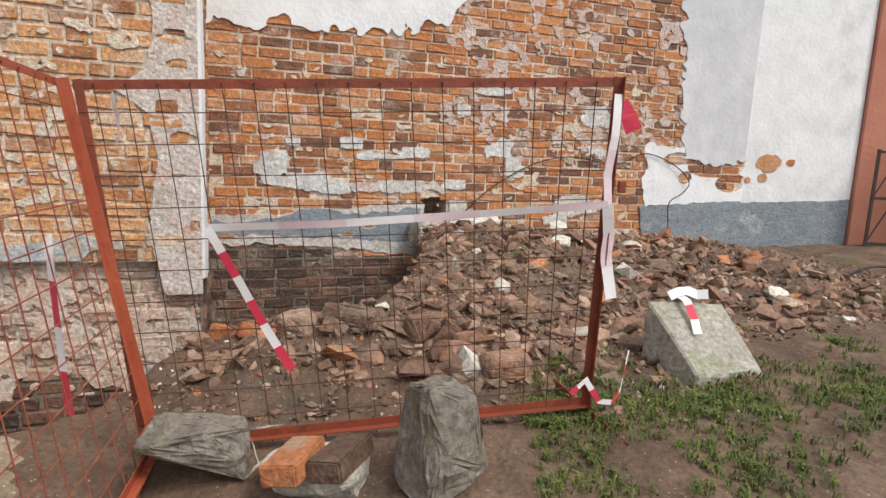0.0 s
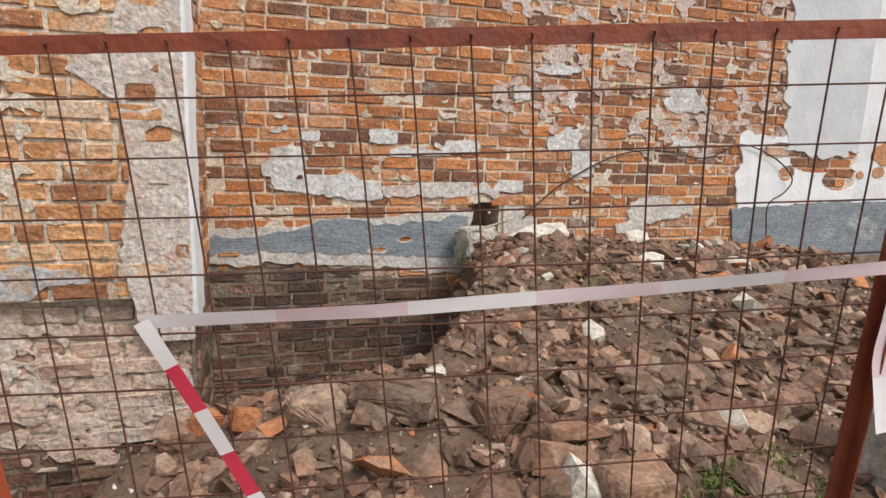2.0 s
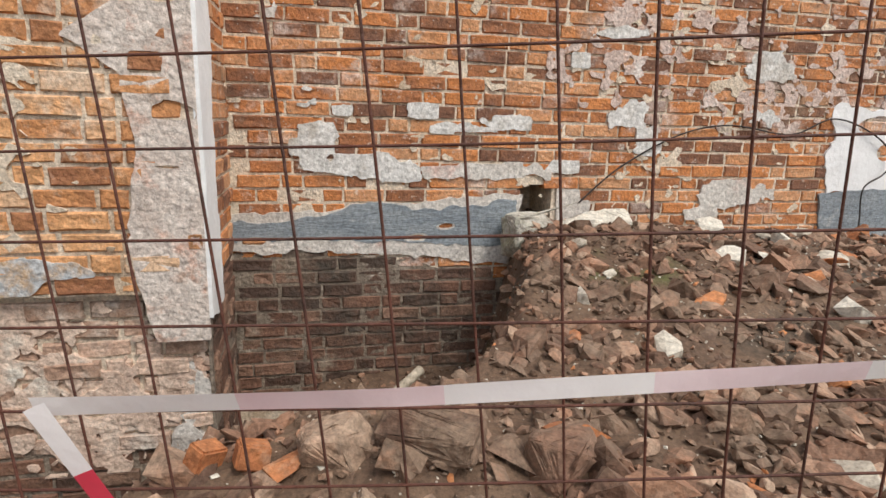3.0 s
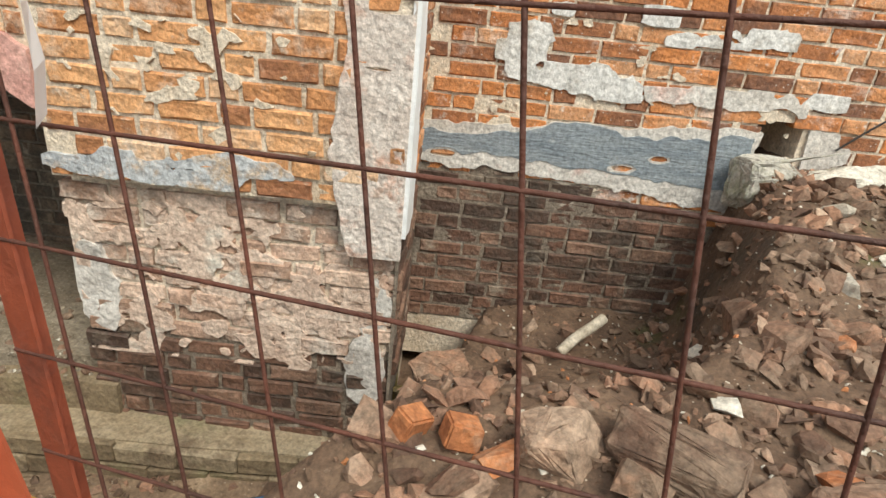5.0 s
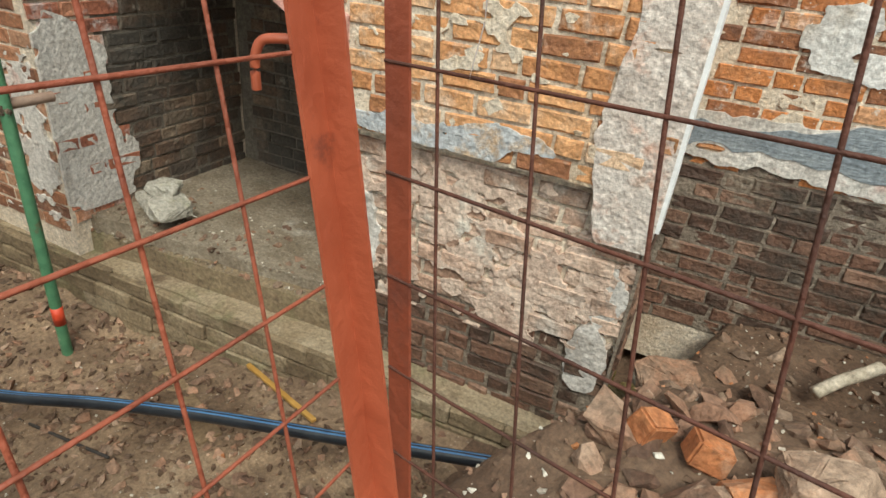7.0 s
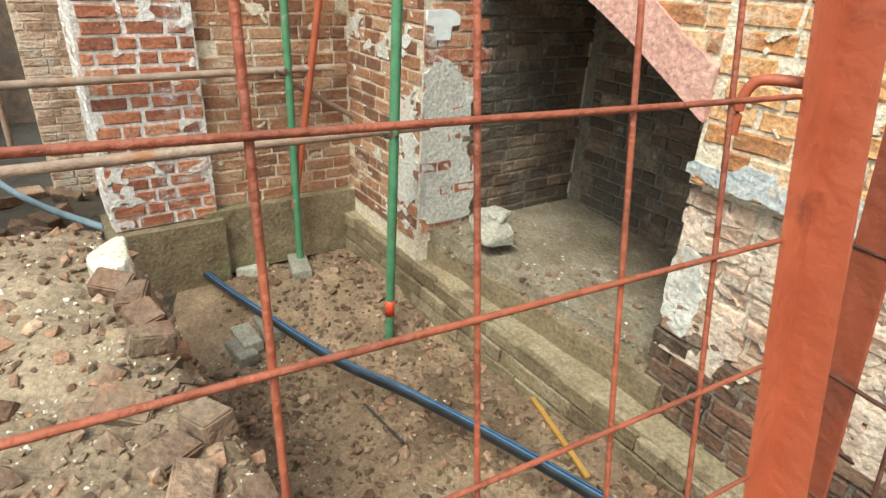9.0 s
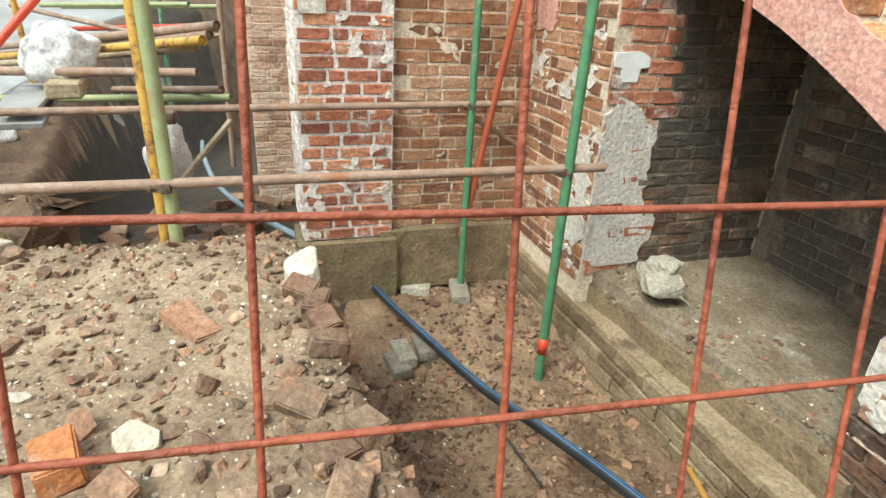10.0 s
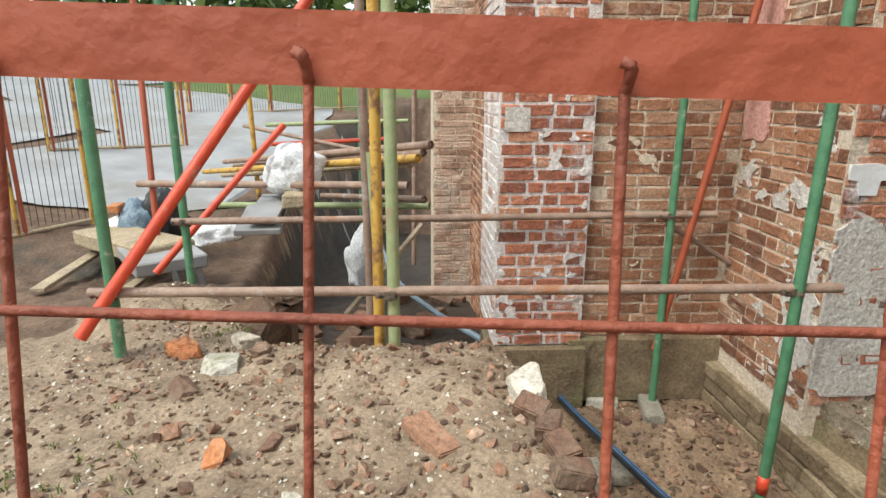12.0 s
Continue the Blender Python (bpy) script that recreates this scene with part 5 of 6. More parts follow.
# long tubes lying across the scaffold
for k, (a, b, mat, lab) in enumerate([
        ((-5.35, -0.30, 1.56), (-8.2, -4.4, 1.42), POLE_RUST, "long rusty tube lying on the scaffold"),
        ((-5.40, -0.38, 1.50), (-8.3, -4.3, 1.36), POLE_RUST, "long rusty tube lying on the scaffold"),
        ((-5.28, -0.38, 1.46), (-8.0, -4.6, 1.28), POLE_YELLOW, "long yellow-brown tube lying on the scaffold"),
        ((-5.45, -0.50, 1.42), (-8.4, -4.6, 1.22), WOOD, "long wooden pole lying on the scaffold"),
        ((-5.5, -0.55, 1.24), (-5.6, -3.4, 1.22), POLE_RUST, "brown tube lying across the scaffold"),
        ((-6.2, -0.6, 1.02), (-6.5, -3.2, 0.95), POLE_PALE, "grey-green tube under the boards"),
        ((-5.9, -0.55, 1.1), (-7.6, -2.5, 1.0), POLE_RUST, "short rusty tube under the boards")]):
    scaffold_tube(a, b, mat, lab, r=0.034)
for k, (a, b, mat) in enumerate([((-8.5, -1.6, 0.0), (-8.6, -1.6, 3.2), POLE_RUST), ((-7.9, -3.6, 0.3), (-7.95, -3.7, 3.2), POLE_YELLOW), ((-9.8, -3.0, 0.2), (-9.9, -3.0, 3.2), POLE_GREEN),
                                 ((-6.6, -3.75, 0.2), (-6.7, -3.8, 3.4), POLE_GREEN), ((-9.2, -2.3, 1.75), (-9.6, -4.6, 1.7), POLE_RED), ((-9.0, -2.2, 1.5), (-9.4, -4.9, 2.0), POLE_RUST),
                                 ((-9.0, -2.2, 2.0), (-9.3, -4.4, 2.0), POLE_PALE), ((-10.5, -2.4, 2.1), (-10.9, -5.2, 2.1), POLE_PALE), ((-10.5, -2.4, 1.7), (-10.9, -5.6, 1.3), POLE_RUST), ((-5.05, -0.7, 0.2), (-5.1, -0.75, 3.4), POLE_RUST)]):
    scaffold_tube(a, b, mat, "scaffold tube further along the church wall", r=0.033)
# boards and a sheeted pile
board("board", (-5.75, -1.95, 1.12), (-5.0, -1.62, 0.98), 0.26, 0.035, CONCRETE, "grey wet board jutting out of the scaffold")
board("board", (-5.7, -2.02, 1.02), (-4.98, -1.64, 0.88), 0.36, 0.045, CONCRETE, "grey wet board under another board")
board("board", (-5.95, -1.8, 1.16), (-5.35, -1.5, 1.1), 0.24, 0.12, WOOD, "yellowish timber lying under a white sack")
sack((-5.75, -1.75, 1.2), (0.6, 0.5, 0.5), BAG_WHITE, "crumpled white plastic sack on the boards", 3)
board("board", (-5.5, -3.2, 0.62), (-5.05, -2.55, 0.55), 0.6, 0.12, CONCRETE, "wet grey slab lying on the bank")
board("board", (-5.9, -4.3, 0.66), (-5.3, -2.8, 0.62), 0.5, 0.16, WOOD, "long wet timber lying on the bank")
board("board", (-4.5, -1.95, 0.35), (-5.2, -2.7, 0.52), 0.05, 0.05, CABLE, "dark batten leaning on the bank")
board("board", (-4.62, -1.85, 0.35), (-5.3, -2.5, 0.5), 0.05, 0.05, CABLE, "dark batten leaning on the bank")
board("board", (-7.0, -0.95, 0.75), (-6.2, -1.5, -0.1), 0.06, 0.04, WOOD, "wooden prop in the dark trench")
sack((-6.1, -4.15, 0.5), (0.4, 0.36, 0.45), BAG_WHITE, "dirty white bucket and sack on the bank", 8)
sack((-6.15, -3.95, 0.55), (0.5, 0.45, 0.6), BAG_BLUE, "blue-grey sack on the bank", 11)
sack((-6.3, -3.75, 0.6), (0.45, 0.45, 0.72), BAG_BLACK, "black bin bag on the bank", 14)
loose_brick((-6.05, -4.12), 30, material=ORANGE, label="orange brick lying on a sack", on=site((-6.05, -4.12, 0.92)).z)
sack((-7.2, -3.9, 0.35), (0.9, 0.6, 0.4), BAG_WHITE, "white plastic sheet heap on the yard", 17)
sack((-6.9, -1.6, 0.1), (0.5, 0.4, 0.8), BAG_WHITE, "torn white plastic hanging under the scaffold", 19)
for k in range(26):
    rng = random.Random(k + 900)
    x, y = rng.uniform(-9.5, -6.3), rng.uniform(-2.6, -1.0)
    loose_brick((x, y), rng.uniform(0, 180), (rng.uniform(-20, 20), rng.uniform(-20, 20)), RUBBLE, "old brick lying in the dark trench", (0.3, 0.16, 0.12))
# bank of earth under the scaffold
lump("earth_bank", (-4.65, -1.62, -0.1), (1.1, 0.8, 1.0), EARTH, "crumbling earth bank with hanging roots", "earth", 77, spin=15, sink=0.4)
# roots hanging from the bank
bm = bmesh.new()
rng = random.Random(404)
for k in range(70):
    f = rng.random()
    x, y = aside(-4.45 - 0.85 * f, -1.32 - 0.62 * f)
    top = Vector((x, y, ground_z(x - 0.1, y - 0.14) + rng.uniform(-0.02, 0.04)))
    way = Vector((rng.uniform(-0.05, 0.1), rng.uniform(0.03, 0.12), 0))
    snake(bm, [top - way * 0.6, top + way * 0.4 + UP * 0.01, top + way - UP * rng.uniform(0.06, 0.14), top + way * 1.2 - UP * rng.uniform(0.18, 0.36)], rng.uniform(0.0015, 0.004), 4)
tagged(link_mesh("hanging_roots", bm, WOOD), "dry roots hanging from the cut earth bank", "roots", kind="stuff")
# wet yard
bm = bmesh.new()
for k, (x, y, w, l) in enumerate([(-9.5, -6.5, 3.4, 2.2), (-13.5, -9.5, 3.2, 4.2), (-12.2, -6.2, 2.4, 1.6), (-17.0, -16.0, 6, 3.0), (-9.0, -11.0, 3.0, 2.2)]):
    vs = []
    for j in range(28):
        q = 2 * math.pi * j / 28
        r = 1 + 0.25 * noise.noise(Vector((math.cos(q) * 1.5, math.sin(q) * 1.5, k * 3.1)))
        px_, py_ = x + math.cos(q) * w * r, y + math.sin(q) * l * r
        vs.append(bm.verts.new((px_, py_, ground_z(px_, py_) + 0.035)))
    bm.faces.new(vs)
tagged(link_mesh("wet_concrete_paving", bm, CONCRETE), "wet pale concrete patches on the yard", "paving", kind="structure")


def yard_fence(a, b, label):
    """A mesh panel with yellow and red posts."""
    a, b = Vector(a), Vector(b)
    owner = new("yard_fence")
    owner.location = a
    inv = Matrix.Translation(-a)
    made = []
    way = (b - a)
    n = max(2, round(way.length / 1.1))
    for k in range(n + 1):
        p = a.lerp(b, k / n)
        p.z = ground_z(p.x, p.y)
        for off, mat, nm in ((0.0, POLE_YELLOW, "post"), (0.07, FENCE_RED, "post")):
            bm = bmesh.new()
            q = p + way.normalized() * off
            tube(bm, q, q + UP * 1.9, 0.026, 8)
            made.append(part(nm, bm, mat, owner))
    count = int(way.length / 0.07)
    verts, faces = [], []
    for k in range(count):
        p = a.lerp(b, k / count)
        p.z = ground_z(p.x, p.y) + 0.08
        side = way.normalized() * 0.004
        o = len(verts)
        verts += [tuple(p - side), tuple(p + side), tuple(p + side + UP * 1.7), tuple(p - side + UP * 1.7)]
        faces.append((o, o + 1, o + 2, o + 3))
    mesh_ob = from_lists("wire_mesh", verts, faces, CABLE, owner)
    mesh_ob["kind"] = "stuff"
    made.append(mesh_ob)
    bm = bmesh.new()
    lo_a, lo_b = a.copy(), b.copy()
    lo_a.z, lo_b.z = ground_z(a.x, a.y) + 0.06, ground_z(b.x, b.y) + 0.06
    tube(bm, lo_a, lo_b, 0.025, 8)
    made.append(part("bottom_rail", bm, WOOD, owner))
    for o in made:
        o.matrix_parent_inverse = inv
    return tagged(owner, label, "fence", "yard fences")


yard_fence((-5.2, -5.9, 0.2), (-6.6, -5.2, 0.2), "yellow-posted wire fence round the yard")
yard_fence((-8.6, -8.2, 0.0), (-10.4, -7.0, 0.0), "yellow-posted wire fence further off")
yard_fence((-13.0, -9.0, 0.0), (-17.0, -6.0, 0.0), "yellow-posted wire fence at the far side of the yard")
board("plank", g(-4.7, -3.7, 0.06), g(-6.6, -4.6, 0.06), 0.12, 0.04, WOOD, "pale plank lying along the wire fence", "plank")
board("plank", g(-4.9, -2.9, 0.05), g(-6.4, -3.7, 0.05), 0.1, 0.04, WOOD, "grey plank lying on the mud", "plank")
bm = bmesh.new()
for k in range(6):
    box(bm, Matrix.Translation((-20.0 - 0.1 * k, -17.0 + 0.62 * k, 0.35)), 0.9, 0.58, 1.0)
tagged(link_mesh("block_stack", bm, GATE_DARK), "dark stack of blocks far across the yard", "block stack")
# belt of bushes closing the yard
rng = random.Random(51)
verts, faces = [], []
for k in range(15000):
    ang = rng.uniform(math.pi * 0.86, math.pi * 1.75)
    dist = rng.gauss(36, 3)
    lump_h = 4.6 + 1.8 * noise.noise(Vector((ang * 5, 0.3, 0)))
    cx, cy = math.cos(ang) * dist, math.sin(ang) * dist
    c = Vector((cx, cy, float(land(np.array([cx]), np.array([cy]))[0]) + rng.uniform(0, 1) ** 0.8 * max(lump_h, 0.6)))
    w, h = rng.uniform(0.2, 0.5), rng.uniform(0.2, 0.5)
    a = Vector((rng.uniform(-1, 1), rng.uniform(-1, 1), rng.uniform(-0.5, 0.5))).normalized() * w
    b2 = Vector((rng.uniform(-1, 1), rng.uniform(-1, 1), 1)).normalized() * h
    o = len(verts)
    verts += [tuple(c - a), tuple(c + b2 * 0.4 - a * 0.2), tuple(c + a), tuple(c - b2)]
    faces.append((o, o + 1, o + 2, o + 3))
tagged(from_lists("bushes", verts, faces, HEDGE), "distant green bushes beyond the yard", "bushes", kind="stuff")

# ---- plaster and paint on the walls ----
OUT = -V
PLASTER_RAW = shader("raw_pinkish_mortar", [(0.3, (0.475, 0.338, 0.263)), (0.7, (0.675, 0.537, 0.438))], scale=8, stain=[((0.58, 0.53, 0.46), 4, (0.55, 0.68)), ((0.26, 0.18, 0.13), 3, (0.56, 0.7))], bump=1.0, bump_scale=26)
LIME_PINK = shader("thin_pink_limewash", [(0.3, (0.46, 0.34, 0.29)), (0.7, (0.62, 0.51, 0.46))], scale=10, stain=[((0.70, 0.65, 0.61), 5, (0.54, 0.68)), ((0.40, 0.20, 0.11), 7, (0.56, 0.68))], bump=0.7, bump_scale=45)
CORNER_WASH = shader("thin_corner_wash", [(0.3, (0.50, 0.42, 0.37)), (0.7, (0.64, 0.58, 0.53))], scale=9, stain=[((0.55, 0.35, 0.27), 5.0, (0.53, 0.64)), ((0.34, 0.27, 0.21), 3.0, (0.58, 0.72))], bump=0.8, bump_scale=30)
PLASTER_SPOT = shader("weathered_white_render", [(0.3, (0.52, 0.51, 0.49)), (0.7, (0.70, 0.69, 0.67))], scale=9, stain=[((0.42, 0.38, 0.33), 4, (0.52, 0.68))], bump=0.6, bump_scale=30)


def snap(s, z):
    row = math.floor((z + 0.55) / COURSE)
    zc = (row + 0.5) * COURSE - 0.55
    sc = (math.floor(s / 0.136 + 0.5 * (row % 2)) + 0.5 - 0.5 * (row % 2)) * 0.136
    return 0.5 * (s + sc), 0.5 * (z + zc)


def plan(shape):
    """The same shape on the wall, set to the rise of its base."""
    return lambda s, z: shape(s + 0.075 * (z - 0.1), z - 0.058 * s)


def near_blob(s, z, blobs):
    return max(1 - ((s - a) / ra) ** 2 - ((z - b) / rb) ** 2 for a, b, ra, rb in blobs)


def torn(s, z, amp=1.0, k=0.0):
    return amp * (0.6 * noise.fractal(Vector((s * 3.1 + k, z * 3.1, 5.5)), 0.8, 2.0, 5) + 0.35 * noise.noise(Vector((s * 13 + k, z * 17, 2.5))))


def upper_coat(s, z):
    edge = 2.22 + 0.05 * (s > 1.1) + 0.35 * max(0, s - 1.55) * 3
    return (z - edge) * 4 + torn(s, z, 0.9)


def grey_coat(s, z):
    low = 1.0 + 0.25 * max(0, 4.75 - s)
    return min((s - 4.22 - 0.05 * math.sin(z * 9)) * 5, (z - low) * 4) + torn(s, z, 0.7, 3)


def white_base(s, z):
    f = min((s - 3.78) * 4, (z - 0.56) * 8, (1.2 - z) * 4 + max(0, s - 4.8) * 9)
    bare = near_blob(s, z, [(4.72, 0.98, 0.42, 0.13), (4.93, 0.78, 0.22, 0.10), (4.3, 0.86, 0.09, 0.07), (4.2, 1.06, 0.2, 0.07)])
    return min(f + torn(s, z, 0.45, 7), -bare * 1.5 + torn(s, z, 0.3, 9))


def blue_right(s, z):
    return min((s - 3.74) * 5, (0.575 - z) * 14) + torn(s, z, 0.35, 11)


def blue_left(s, z):
    top = 0.66 + 0.03 * math.sin(s * 5)
    low = 0.50 - 0.16 * max(0, s + 0.1) / 1.4
    f = min((top - z) * 12, (z - low) * 10, (1.31 - s) * 8)
    bare = near_blob(s, z, [(0.62, 0.46, 0.09, 0.025), (0.82, 0.52, 0.07, 0.025), (-0.4, 0.5, 0.1, 0.03)])
    return min(f + torn(s, z, 0.55, 13), -bare * 2 + 0.2)


def render_left(s, z):
    low = 0.42 - 0.20 * max(0, s + 0.1) / 1.4
    f = min((0.69 - z) * 12, (z - low) * 9, (1.34 - s) * 8)
    bare = near_blob(s, z, [(0.62, 0.46, 0.07, 0.018), (0.82, 0.52, 0.055, 0.018), (-0.4, 0.5, 0.08, 0.022)])
    return min(f + torn(s, z, 0.6, 13), -bare * 2 + 0.2)


def spot(x, y, rx, ry):
    return (-0.10 + (x - 505) * 0.00381, 1.14 - (y - 275) * 0.0046, rx * 0.00381, ry * 0.0046)


WHITE_SPOTS = [spot(*q) for q in ((537, 292, 34, 32), (625, 320, 78, 18), (668, 325, 40, 18), (715, 248, 22, 13), (775, 274, 55, 8), (860, 265, 46, 17), (965, 337, 34, 10), (1085, 262, 40, 20),
                                  (1130, 307, 28, 22), (1000, 185, 24, 13), (595, 241, 20, 9), (497, 118, 32, 12), (530, 215, 16, 8), (530, 237, 16, 9), (1385, 200, 55, 25), (1370, 275, 30, 15), (1060, 150, 60, 10))]
GREY_SPOTS = [spot(*q) for q in ((850, 338, 80, 12), (760, 330, 70, 8), (985, 395, 40, 30), (920, 400, 46, 48), (1320, 392, 70, 22), (1240, 418, 40, 10))]


def white_spots(s, z):
    return near_blob(*snap(s, z), WHITE_SPOTS) + torn(s, z, 1.5, 17) - 0.05


def grey_spots(s, z):
    hole = min(s - 1.31, 1.60 - s, z - 0.38, 0.78 - z)
    return min(near_blob(*snap(s, z), GREY_SPOTS) + torn(s, z, 1.5, 19), -hole * 20)


o_w = at(0, 0)
skin("damp_joints", o_w, U, OUT, lambda s, z: (0.40 - 0.14 * max(0, min(s, 1.4)) - z) * 8 + torn(s, z, 0.5, 67), -0.56, 2.0, -0.6, 0.6, 0.03, 0.003, MORTAR_DARK, wall_north, "damp dark joints")
skin("damp_joints", at(0, PIER_D + FOOT_IN), U, OUT, lambda s, z: (-0.36 - z) * 8 + torn(s, z, 0.6, 71), PIER_L, PIER_R - 0.01, -1.0, 0.0, 0.03, 0.003, MORTAR_DARK, wall_buttress_foot, "damp dark joints")
skin("damp_joints", at(PIER_R - 0.01, 0), V, U, lambda s, z: (0.3 - z) * 8 + torn(s, z, 0.6, 73), PIER_D + 0.04, 0.0, -0.8, 0.49, 0.03, 0.003, MORTAR_DARK, wall_buttress_foot, "damp dark joints")
# joints deeper in the recess: a dark sheet painted in place of shade
skin("damp_joints", at(SPAN_L, 0), V, U, lambda s, z: (s + 0.78) * 8 + torn(s, z, 0.6, 75), FAR_D + 0.02, 0.44, -0.62, 2.6, 0.04, 0.003, MORTAR_NICHE, wall_far_pier, "joints coloured dark for the shade of the recess")
skin("limewash_coat", o_w, U, OUT, plan(upper_coat), -0.55, 2.6, 2.0, 4.5, 0.03, 0.023, PLASTER_WHITE, wall_north, "white limewash coat with a torn edge")
skin("limewash_coat", o_w, U, OUT, plan(grey_coat), 3.7, 5.04, 0.8, 4.5, 0.03, 0.023, PLASTER_GREY, wall_north, "grey limewash coat")
skin("limewash_coat", o_w, U, OUT, plan(white_base), 3.5, 5.04, 0.6, 2.4, 0.02, 0.020, PLASTER_WHITE, wall_north, "flaking white limewash")
skin("painted_base", o_w, U, OUT, plan(blue_right), 3.5, 5.05, -0.2, 1.0, 0.025, 0.024, PAINT_BLUE, wall_north, "blue-grey painted base")
skin("old_render", o_w, U, OUT, plan(render_left), -0.56, 1.4, 0.05, 0.8, 0.016, 0.020, PLASTER_OLD, wall_north, "pale crumbling render")
skin("painted_base", o_w, U, OUT, plan(blue_left), -0.56, 1.4, 0.05, 0.8, 0.016, 0.024, PAINT_BLUE, wall_north, "worn blue-grey painted band")
skin("render_patch", o_w, U, OUT, plan(white_spots), -0.5, 3.8, 0.7, 2.2, 0.016, 0.017, PLASTER_SPOT, wall_north, "white patches of old render")
skin("render_patch", o_w, U, OUT, plan(grey_spots), -0.3, 3.8, 0.25, 1.25, 0.018, 0.019, PLASTER_OLD, wall_north, "grey patches of old render")
UA_OUT = Vector((UA.y, -UA.x, 0))
skin("painted_base", K1, UA, UA_OUT, lambda s, z: (0.85 + 0.05 * s - z) * 14 + torn(s, z, 0.3, 23), 0, 1.45, -0.4, 1.05, 0.03, 0.010, PAINT_BLUE, wall_east, "blue-grey painted base")
for s, z, w, h in ((0.34, 1.31, 0.15, 0.09), (0.58, 1.32, 0.07, 0.05), (0.06, 1.11, 0.05, 0.05), (0.24, 1.13, 0.05, 0.04)):
    skin("bare_brick", K1, UA, UA_OUT, lambda a, b, s=s, z=z, w=w, h=h: near_blob(a, b, [(s, z, w, h)]) + torn(a, b, 1.6, 29), s - 0.25, s + 0.25, z - 0.2, z + 0.2, 0.012, 0.006, BRICK_WALL, wall_east, "bare orange brick where the wash fell off")


PAINT_PALE = shader("pale_blue_grey_paint", [(0.3, (0.36, 0.38, 0.40)), (0.7, (0.50, 0.51, 0.52))], scale=9, stain=[((0.50, 0.36, 0.24), 6.0, (0.52, 0.64))], bump=0.8, bump_scale=30)
# buttress corner
def corner_front(s, z):
    left = -0.84 + 0.02 * math.sin(z * 7) - 0.2 * max(0, 1 - abs(z - 1.55) / 0.14) + 0.25 * max(0, 0.33 - z)
    f = min((s - left) * 9, (z - 0.19) * 9)
    bare = near_blob(*snap(s, z), [(-0.68, 1.02, 0.07, 0.035), (-0.66, 1.25, 0.09, 0.04), (-0.72, 1.45, 0.08, 0.04), (-0.66, 1.72, 0.10, 0.045), (-0.68, 1.9, 0.12, 0.06), (-0.7, 2.2, 0.16, 0.12)])
    return min(f + torn(s, z, 0.35, 31), -bare * 1.4 + torn(s, z, 0.7, 33) + 0.35)


skin("plaster_corner", at(0, PIER_D), U, OUT, corner_front, -1.3, PIER_R + 0.012, 0.2, 3.6, 0.016, 0.0165, CORNER_WASH, wall_buttress, "cracked grey plaster on the corner")
skin("plaster_corner", at(PIER_R, 0), V, U, lambda s, z: min((PIER_D + 0.30 + 0.04 * math.sin(z * 5) - s) * 7, (z - 0.3) * 9) + torn(s, z, 0.5, 37), PIER_D - 0.012, -0.4, 0.2, 3.6, 0.018, 0.020, PLASTER_WHITE, wall_buttress, "whitewashed plaster on the corner's side")
skin("painted_base", at(0, PIER_D), U, OUT, lambda s, z: near_blob(s, z, [(-1.6, 0.50, 0.4, 0.06), (-1.25, 0.56, 0.2, 0.05), (-1.9, 0.5, 0.25, 0.05)]) + torn(*snap(s, z), 1.4, 41) + torn(s, z, 1.4, 42) - 0.5, -2.1, -0.84, 0.44, 0.66, 0.012, 0.018, PAINT_PALE, wall_buttress, "traces of blue-grey paint")
skin("mortar_smear", at(0, PIER_D + FOOT_IN), U, OUT, lambda s, z: near_blob(s, z, [(-0.68, -0.08, 0.11, 0.2), (-0.70, -0.45, 0.10, 0.22), (-2.0, -0.15, 0.12, 0.25)]) + torn(s, z, 1.0, 43) - 0.1, -2.1, PIER_R - 0.01, -0.7, 0.3, 0.016, 0.028, PLASTER_OLD, wall_buttress_foot, "lumpy mortar crust", ripple=0.02)
# pink ring of the arch
skin("pink_render", at(0, PIER_D), U, OUT, lambda s, z: min((z - arch_z(min(s, PIER_L)) + 0.005) * 30, (arch_z(min(s, PIER_L)) + 0.22 + 0.05 * (PIER_L - s) - z) * 8 + torn(s, z, 0.35, 47), (PIER_L + 0.02 - s) * 20), SPAN_L, PIER_L + 0.02, 0.56, 2.3, 0.02, 0.029, PLASTER_PINK, wall_arch, "pink plaster ring along the arch")
# far pier, return and pilaster
skin("render_patch", at(SPAN_L, 0), V, U, lambda s, z: min(near_blob(s, z, [(-0.98, 0.1, 0.26, 0.6), (-0.92, -0.2, 0.3, 0.38)]), (s - FAR_D) * 20) + torn(*snap(s, z), 0.6, 53) + torn(s, z, 0.5, 54), FAR_D, -0.3, -0.52, 1.0, 0.018, 0.020, PLASTER_OLD, wall_far_pier, "pale lime render on the pier's return")
skin("render_patch", at(SPAN_L, 0), V, U, lambda s, z: near_blob(*snap(s, z), [(-1.02, 0.94, 0.11, 0.10)]) + torn(s, z, 1.4, 57), FAR_D, -0.6, 0.7, 1.2, 0.014, 0.023, PLASTER_WHITE, wall_far_pier, "bright white lime patch")
skin("render_patch", at(0, FAR_D), U, OUT, lambda s, z: near_blob(*snap(s, z), [(-4.2, 0.0, 0.22, 0.5), (-4.4, 0.75, 0.3, 0.15), (-5.0, 0.8, 0.14, 0.14)]) + torn(s, z, 2.0, 59) - 0.4, FAR_S, SPAN_L, -0.6, 1.3, 0.02, 0.018, PLASTER_OLD, wall_far_pier, "thin lime render traces")
